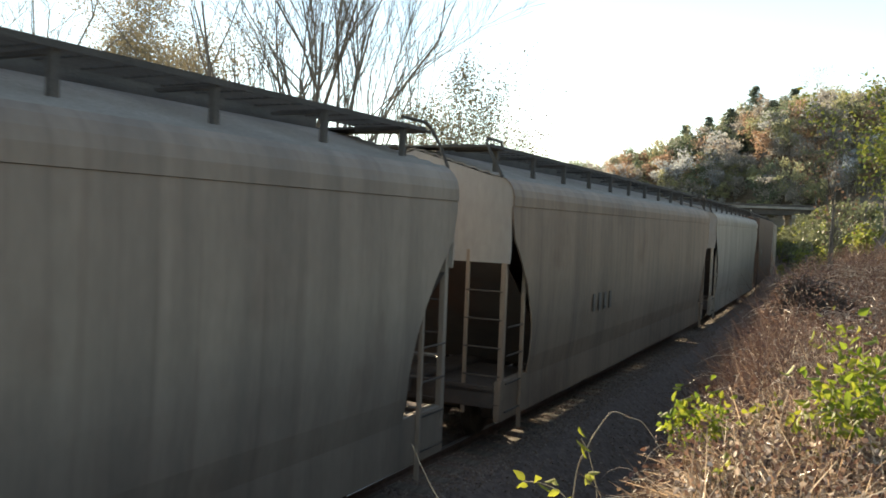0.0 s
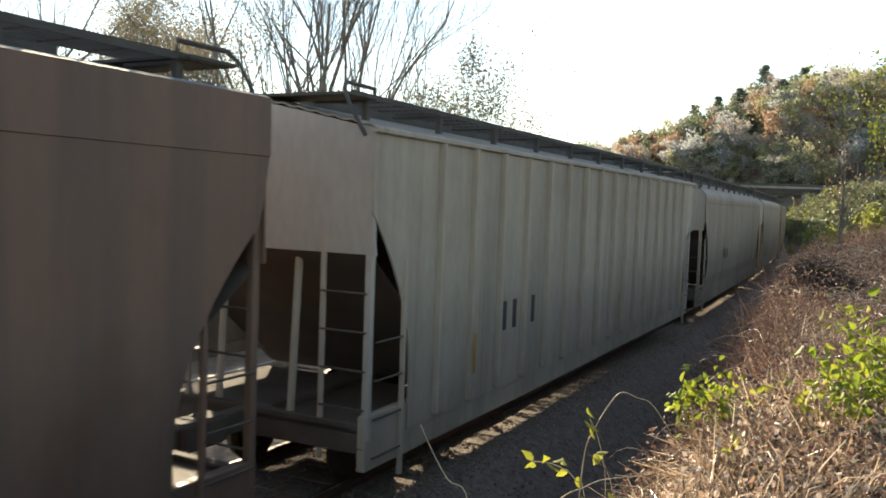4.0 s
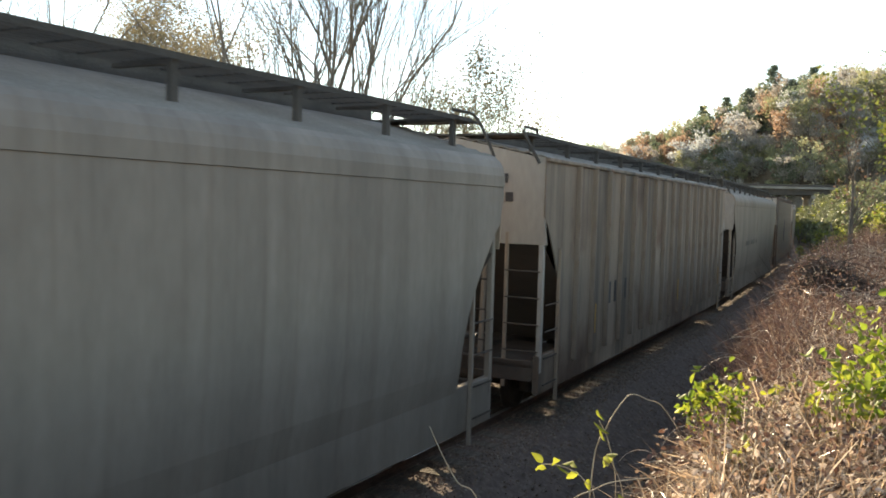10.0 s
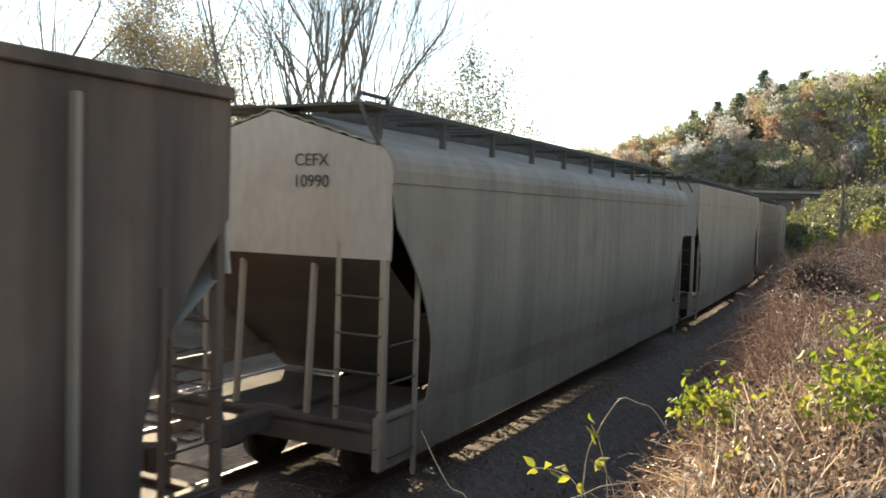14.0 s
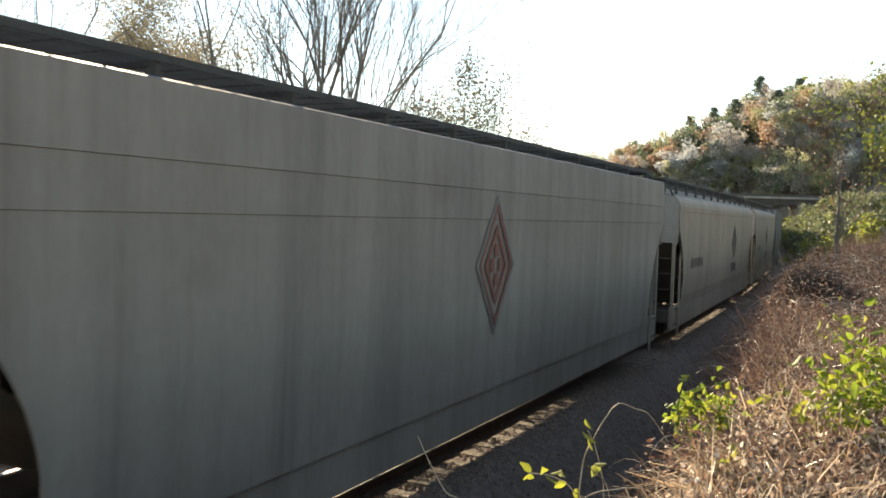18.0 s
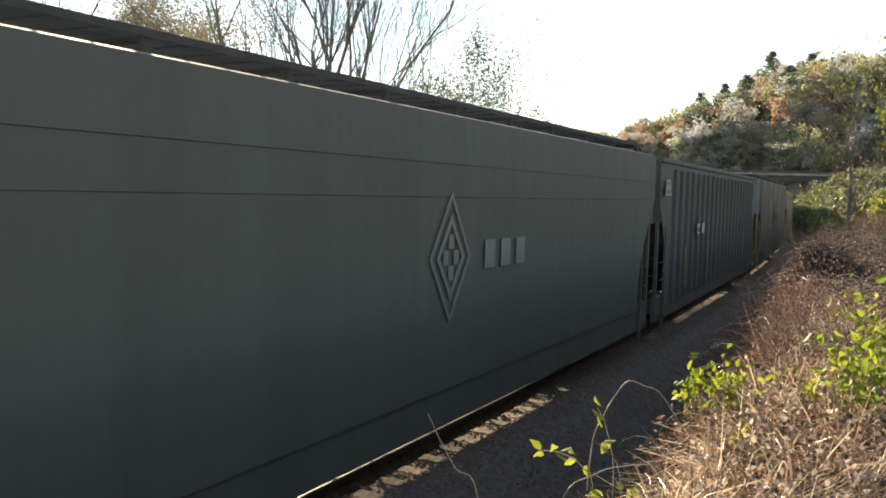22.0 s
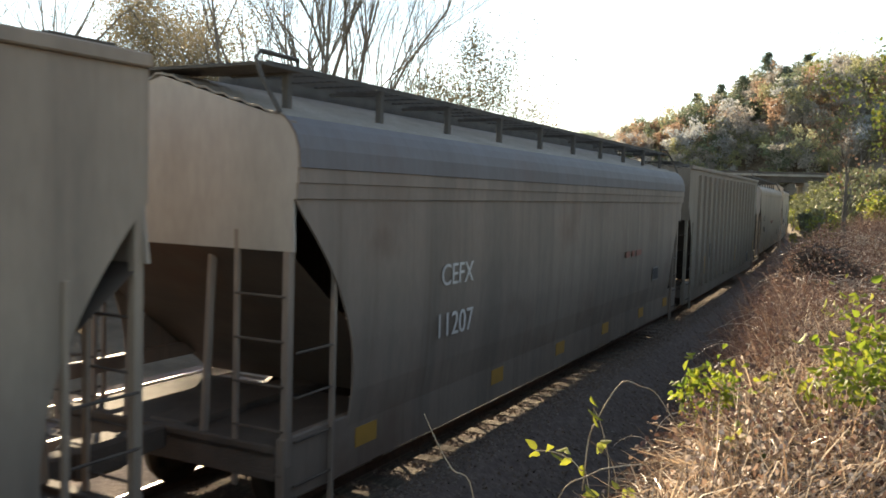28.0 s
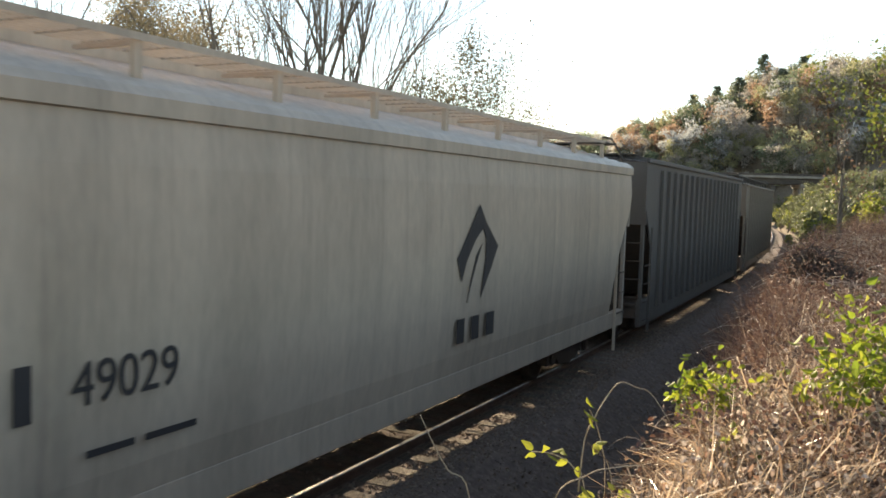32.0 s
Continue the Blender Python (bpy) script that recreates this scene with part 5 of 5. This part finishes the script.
def far_trees(name, spots, material, label, seed, leaf=0.36, per=620, tall=(8, 13), wide=(0.24, 0.34)):
    """A wood on the hill: each crown is a rounded head of separate leafy masses over a bare stem."""
    rng = np.random.default_rng(seed)
    pts, trunks = [], Geo()
    for x, y in spots:
        z, h = land_xy(x, y), rng.uniform(*tall)
        cr, up = h * rng.uniform(*wide), h * rng.uniform(0.36, 0.44)
        trunks.tube([(x, y, z - 0.5), (x + rng.normal() * 0.3, y + rng.normal() * 0.3, z + h * 0.75)], [0.18, 0.05], 4)
        n = 15
        c = unit(rng.normal(size=(n, 3)) + np.array([0, 0, 0.35])) * rng.uniform(0.35, 0.95, (n, 1)) * np.array([cr, cr, up])
        c = c + np.array([x, y, z + h * 0.53])
        for q in c:
            pts.append(q + rng.normal(size=(per // n, 3)) * np.array([1, 1, 0.75]) * cr * rng.uniform(0.13, 0.22))
    tagged(part(name, leaves(name, np.concatenate(pts), leaf, rng), material), label, "woods", kind="stuff")
    tagged(part(name + "_trunks", trunks.mesh(name + "_trunks"), M_BARK), "thin grey trunks of the far wood", "woods", kind="stuff")


def woods(name, spots, material, label, seed, leaf=0.75, per=420, tall=(7, 12)):
    """A wood far off: trunks and clumped crowns, past counting."""
    rng = np.random.default_rng(seed)
    pts, trunks = [], Geo()
    for x, y in spots:
        z = land_xy(x, y)
        h = rng.uniform(*tall)
        cr = h * rng.uniform(0.22, 0.34)
        trunks.tube([(x, y, z - 0.5), (x + rng.normal() * 0.4, y + rng.normal() * 0.4, z + h * 0.8)], [0.16, 0.05], 4)
        nc = 6
        cs = np.array([x, y, z + h * 0.62]) + rng.normal(size=(nc, 3)) * np.array([cr * 0.55, cr * 0.55, h * 0.17])
        for c in cs:
            k = per // nc
            pts.append(c + rng.normal(size=(k, 3)) * cr * rng.uniform(0.15, 0.30))
    ob = part(name, leaves(name, np.concatenate(pts), leaf, rng), material)
    tagged(ob, label, "woods", kind="stuff")
    tk = part(name + "_trunks", trunks.mesh(name + "_trunks"), M_BARK)
    tagged(tk, "thin grey trunks of the far wood", "woods", kind="stuff")


def build_far_woods():
    rng = np.random.default_rng(21)
    mats = [(M_HAZED_OLIVE, "olive and yellow autumn wood on the hillside"), (M_HAZED_BROWN, "brown autumn wood on the hillside"), (M_HAZED_RUST, "rust-red autumn wood on the hillside"),
            (M_HAZED_GREY, "bare grey wood on the hillside"), (M_HAZED_GREEN, "dull green wood on the hillside")]
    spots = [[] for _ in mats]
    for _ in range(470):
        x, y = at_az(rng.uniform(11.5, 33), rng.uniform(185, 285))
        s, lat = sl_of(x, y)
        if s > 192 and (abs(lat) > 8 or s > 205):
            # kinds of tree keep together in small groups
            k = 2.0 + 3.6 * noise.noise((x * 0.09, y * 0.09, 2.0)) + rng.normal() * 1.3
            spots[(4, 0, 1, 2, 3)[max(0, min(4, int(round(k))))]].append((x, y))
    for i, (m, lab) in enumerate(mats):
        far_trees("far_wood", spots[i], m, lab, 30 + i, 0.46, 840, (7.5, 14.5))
    for i, m in enumerate((M_HAZED_GREEN, M_HAZED_BROWN)):
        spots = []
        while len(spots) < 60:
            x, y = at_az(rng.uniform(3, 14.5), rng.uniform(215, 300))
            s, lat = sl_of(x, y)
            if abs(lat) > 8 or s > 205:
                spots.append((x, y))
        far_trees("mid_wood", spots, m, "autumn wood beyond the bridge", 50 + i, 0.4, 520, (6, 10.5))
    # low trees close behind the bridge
    for i, m in enumerate((M_HAZED_OLIVE, M_HAZED_BROWN)):
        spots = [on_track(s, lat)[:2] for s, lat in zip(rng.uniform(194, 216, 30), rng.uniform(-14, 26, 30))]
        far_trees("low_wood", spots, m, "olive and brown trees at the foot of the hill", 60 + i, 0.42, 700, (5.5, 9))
    for i, m in enumerate((M_HAZED_BROWN, M_HAZED_OLIVE, M_HAZED_GREEN)):
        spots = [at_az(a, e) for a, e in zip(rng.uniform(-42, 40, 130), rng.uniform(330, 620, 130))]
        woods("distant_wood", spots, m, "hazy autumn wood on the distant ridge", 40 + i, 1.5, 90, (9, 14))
    for a, e, h, r in ((19.9, 248, 15, 0.24), (15.8, 246, 13.5, 0.22), (17.2, 244, 14, 0.3), (18.5, 244, 14, 0.32), (22.2, 250, 13, 0.44), (21.0, 236, 10, 0.40), (16.3, 240, 10, 0.34), (17.8, 232, 10, 0.36), (19.3, 228, 9, 0.36)):
        x, y = at_az(a, e)
        build_conifer(x, y, land_xy(x, y), h, int(a * 10), r)
    # bare grey trees along the crest
    for k, (a, e, h) in enumerate(((8.6, 300, 11), (9.4, 305, 12), (23.4, 262, 15), (24.3, 262, 15), (25.2, 265, 14))):
        x, y = at_az(a, e)
        build_tree(x, y, h, 140 + k, 2, "bare grey tree with a fine twiggy crown on the hill crest", M_HAZED_GREY, 1500, 0.30, 1.0, rad=0.2, depth=4, name="bare_tree", spread=0.5, fill=1.1)


def build_left_trees():
    bare = "bare grey tree with thin upright branches behind the train"
    for k, (a, e, h, st, lean, r) in enumerate(((-29.5, 50, 19, 2, 0.25, 0.26), (-26.3, 52, 18.5, 2, 0.12, 0.23), (-23.6, 55, 16.5, 2, 0.05, 0.19), (-13.2, 48, 24, 3, -0.05, 0.13), (-11.2, 52, 27, 3, 0.0, 0.16),
                                                (-9.4, 47, 25, 3, 0.02, 0.15), (-7.8, 50, 26, 4, 0.08, 0.16), (-6.6, 47, 20.5, 3, 0.2, 0.15), (-5.6, 48, 17, 3, 0.36, 0.13), (-4.6, 50, 14, 3, 0.5, 0.10))):
        x, y = at_az(a, e)
        build_tree(x, y, h, 60 + k, st, bare, rad=r, depth=4, name="bare_tree", spread=0.34 if a > -20 else 0.55, kids=(3, 3), thin=0.009)
    for k, (a, e, h, n) in enumerate(((-19.5, 74, 18.6, 30000), (-16.6, 72, 18.0, 30000), (-21.4, 78, 14.5, 10000))):
        x, y = at_az(a, e)
        build_tree(x, y, h, 80 + k, 2, "broad tree with thinning olive and yellow autumn leaves", M_LEAF_OLIVE, n, 0.16, 1.0, rad=0.3, depth=3, name="autumn_tree", spread=0.62, fill=1.05)
    x, y = at_az(0.3, 31)
    build_tree(x, y, 10.0, 82, 1, "slender sapling with sparse yellowing leaves", M_LEAF_OLIVE, 5200, 0.075, 1.0, rad=0.09, depth=4, name="sapling", spread=0.36, fill=0.33)
    for k, (a, d, h) in enumerate(((2.2, 33, 7.5), (-1.6, 29, 7.2), (3.2, 36, 6.2))):
        x, y = at_az(a, d)
        build_tree(x, y, h, 84 + k, 2, "young tree with sparse brown and olive leaves", M_LEAF_BROWN if k else M_LEAF_OLIVE, 8000, 0.075, 1.0, rad=0.07, depth=4, name="young_tree", spread=0.5, fill=0.4)
    # a hedge of brush along the far side of the line
    rng = np.random.default_rng(90)
    for i, (m, lab) in enumerate(((M_LEAF_BROWN, "brown leafy brush along the far side of the track"), (M_LEAF_OLIVE, "olive brush along the far side of the track"))):
        spots = [at_az(a, e) for a, e in zip(rng.uniform(-30, 3.5, 60), rng.uniform(27, 42, 60))]
        woods("brush", spots, m, lab, 91 + i, 0.15, 300, (3.0, 6.8))
        spots = [at_az(a, e) for a, e in zip(rng.uniform(3, 12, 40), rng.uniform(45, 90, 40))]
        woods("low_brush", spots, m, lab, 95 + i, 0.22, 330, (3.0, 6.0))
        spots = [at_az(a, e) for a, e in zip(rng.uniform(-75, -25, 60), rng.uniform(16, 32, 60))]
        woods("side_brush", spots, m, lab, 97 + i, 0.22, 250, (2.0, 4.5))
    n = 9000
    az_, ds = rng.uniform(-31, 5, n), rng.uniform(25, 42, n)
    p = np.array([(*at_az(a, e), land_xy(*at_az(a, e))) for a, e in zip(az_, ds)])
    dr = rng.normal(size=(n, 3)) * np.array([0.22, 0.22, 0.1]) + np.array([0, 0, 1.0])
    p[:, 2] += rng.uniform(0, 2.5, n)
    me = blades("brush_twigs", p, dr, rng.uniform(1.0, 3.4, n), rng.uniform(0.006, 0.014, n), rng, 0.1)
    tagged(part("brush_twigs", me, M_BARK), "thin grey upright twigs of bare brush behind the train", "brush", kind="stuff")


def build_right_side():
    lab = "small tree with thin yellow-green autumn leaves on the bank"
    for k, (x, y, h, n, sz) in enumerate(((7.05, 13.2, 2.9, 1500, 0.06), (7.9, 13.2, 3.4, 3600, 0.065), (7.3, 12.2, 2.3, 1500, 0.06), (5.85, 9.6, 2.6, 800, 0.045))):
        build_tree(x, y, h, 100 + k, 2, lab, M_LEAF_YELLOW, n, sz, 1.0, rad=0.03, depth=3, name="small_tree", spread=0.36, fill=0.12)
    x, y = at_az(24.7, 17)
    build_tree(x, y, 2.9, 106, 1, "slim leaning tree with a twiggy orange-brown crown", M_LEAF_RUST, 260, 0.055, 1.0, lean=(-0.12, 0), rad=0.07, depth=4, name="leaning_tree", spread=0.34, fill=0.18)
    # bushes on the slope under the bridge
    rng = np.random.default_rng(110)
    for m, n, s0, s1, tall, leaf in ((M_LEAF_GREEN, 60, 30, 75, (0.7, 1.5), 0.13), (M_LEAF_YELLOW, 35, 30, 75, (0.6, 1.3), 0.12), (M_LEAF_GREEN, 150, 75, 168, (1.6, 3.6), 0.24), (M_LEAF_YELLOW, 60, 75, 168, (1.2, 2.8), 0.24)):
        spots = [on_track(s, 4.4 + 26 * u ** 1.6)[:2] for s, u in zip(rng.uniform(s0, s1, n), rng.uniform(0, 1, n))]
        spots += [on_track(s, u)[:2] for s, u in zip(rng.uniform(s0, s1, n // 2), rng.uniform(3.8, 9, n // 2))]
        woods("slope_brush", spots, m, "green and yellow brush on the slope below the bridge", 111 + n, leaf, 320, tall)
    for m, n in ((M_LEAF_GREEN, 90), (M_LEAF_YELLOW, 45)):
        spots = [on_track(s, u)[:2] for s, u in zip(rng.uniform(38, 150, n), rng.uniform(3.4, 6.5, n))]
        woods("track_side_brush", spots, m, "green and yellow brush beside the track", 115 + n, 0.16, 330, (1.5, 3.0))
    lab = "bramble bush with bright backlit green leaves on the bank"

    def bush_at(x, y, top, r, n, size, mat, text, seed, stems=9):
        z = land_xy(x, y)
        build_bush(x, y, z, r, max(0.08, top - z), n, size, mat, text, seed, stems)

    bush_at(0.99, 3.18, 2.66, 0.12, 270, 0.033, M_LEAF_NEAR, lab, 120)
    bush_at(1.44, 3.02, 2.80, 0.16, 230, 0.04, M_LEAF_NEAR, lab, 121)
    bush_at(1.62, 3.24, 2.86, 0.17, 230, 0.04, M_LEAF_NEAR, lab, 122)
    bush_at(0.87, 2.66, 2.56, 0.10, 12, 0.05, M_LEAF_YELLOW, "low bramble with scattered yellow-green leaves", 123, 6)
    bush_at(1.38, 3.5, 2.62, 0.12, 14, 0.05, M_LEAF_YELLOW, "low bramble with scattered yellow-green leaves", 124, 6)
    bush_at(2.6, 5.6, 2.78, 0.2, 20, 0.055, M_LEAF_YELLOW, "low bramble with scattered yellow-green leaves", 125, 6)
    # a leafy sprig, canes and stalks close to the camera
    rng = np.random.default_rng(131)
    o = Vector((0.46, 2.38, land_xy(0.46, 2.38)))
    twig = empty("bramble_sprig", pose(*o))
    tagged(twig, "drooping bramble sprig with a few bright yellow-green leaves", "bramble")
    way = [Vector(p) - o for p in ((0.46, 2.38, o.z - 0.05), (0.41, 2.36, 2.49), (0.39, 2.35, 2.515), (0.36, 2.35, 2.545), (0.31, 2.35, 2.565), (0.26, 2.34, 2.57))]
    part("stem", Geo().tube([tuple(p) for p in arc(way)], 0.0016, 5).mesh("stem", True), M_CANE, twig)
    for p in ((0.26, 2.34, 2.57), (0.265, 2.34, 2.575), (0.30, 2.35, 2.57), (0.305, 2.35, 2.565), (0.35, 2.35, 2.58), (0.355, 2.35, 2.56), (0.365, 2.35, 2.545), (0.395, 2.35, 2.53)):
        part("leaf", leaves("leaf", [tuple(Vector(p) - o)], 0.043, rng, 0.8, True), M_LEAF_NEAR, twig)
    for k, (x, y, z) in enumerate(((0.42, 2.36, 2.69), (0.42, 2.34, 2.45), (0.50, 2.36, 2.47), (0.45, 2.40, 2.58))):
        b = empty("bramble_shoot", pose(x + 0.05, y + 0.03, land_xy(x + 0.05, y + 0.03)))
        tagged(b, "thin bramble shoot with two or three green leaves", "bramble")
        h = z - land_xy(x + 0.05, y + 0.03)
        part("stem", Geo().tube([tuple(p) for p in arc([Vector((0, 0, -0.05)), Vector((0.01, 0.01, h * 0.5)), Vector((-0.02, 0, h * 0.85)), Vector((-0.05, -0.03, h))])], 0.0014, 5).mesh("stem", True), M_CANE, b)
        for _ in range(3):
            part("leaf", leaves("leaf", [(-0.045 + rng.normal() * 0.012, -0.03 + rng.normal() * 0.01, h + rng.normal() * 0.012)], 0.045, rng, 0.8, True), M_LEAF_NEAR if k == 0 else M_LEAF_YELLOW, b)
    canes = (((0.12, 2.33, 2.0), (0.09, 2.30, 2.45), (0.03, 2.28, 2.53), (-0.01, 2.27, 2.60), (-0.05, 2.28, 2.68)),
             ((0.29, 2.36, 2.2), (0.33, 2.32, 2.45), (0.40, 2.29, 2.52), (0.47, 2.28, 2.55), (0.62, 2.43, 2.50), (0.70, 2.5, 2.35)),
             ((0.40, 2.37, 2.45), (0.41, 2.36, 2.60), (0.43, 2.35, 2.66), (0.46, 2.35, 2.72), (0.50, 2.35, 2.77), (0.55, 2.36, 2.755), (0.60, 2.4, 2.73), (0.67, 2.45, 2.64)))
    for k, pl in enumerate(canes):
        way = [tuple(p) for p in arc([Vector(p) for p in pl])]
        st = part("dead_cane", Geo().tube(way, [0.0026 - 0.0016 * i / len(way) for i in range(len(way))], 7).mesh("dead_cane", True), M_CANE)
        tagged(st, "pale bare dead bramble cane arching over the bank" if k else "pale bare upright weed stalk with a broken tip", "dead stalk")
    # a heap of dark brush on the bank
    hx, hy = at_az(23.6, 9.2)
    c = rng.normal(size=(14, 3)) * np.array([0.2, 0.15, 0.07])
    p = np.array([(hx, hy, land_xy(hx, hy) + 0.18)]) + c[rng.integers(0, 14, 4200)] + rng.normal(size=(4200, 3)) * 0.06
    d_ = rng.normal(size=(4200, 3)) * np.array([1, 1, 0.5])
    me = blades("brush_heap", p, d_, rng.uniform(0.08, 0.32, 4200), rng.uniform(0.003, 0.007, 4200), rng, 0.4)
    tagged(part("brush_heap", me, M_BRUSH), "heap of dark cut brush on the bank", "brush pile", kind="stuff")
    # utility pole at the road
    x, y = at_az(27.6, 60)
    pole = empty("utility_pole", pose(x, y, land_xy(x, y) - 0.3))
    tagged(pole, "weathered wooden utility pole with a crossarm and transformer", "utility pole")
    part("post", Geo().tube([(0, 0, 0), (0, 0, 10.5)], [0.16, 0.11], 10).mesh("post"), M_BARK, pole)
    part("crossarm", Geo().box(-1.1, -0.06, 9.9, 1.1, 0.06, 10.02, 0.01).mesh("crossarm"), M_BARK, pole)
    part("transformer", Geo().tube([(0.1, -0.35, 8.3), (0.1, -0.35, 9.2)], 0.24, 12).mesh("transformer"), M_STEEL, pole)


build_grass()
build_bank_edge()
build_right_side()
build_left_trees()
build_far_woods()


# ---- what moves: the train rolls by at a steady speed ----
def motions():
    for car, mid in TRAIN:
        rows = []
        for k in range(33):
            x, y, h = on_track(mid - SPEED * k)
            rows.append((float(k), pose(x, y, 0, 0, 0, 90 - math.degrees(h))))
        walk(car, rows)


motions()
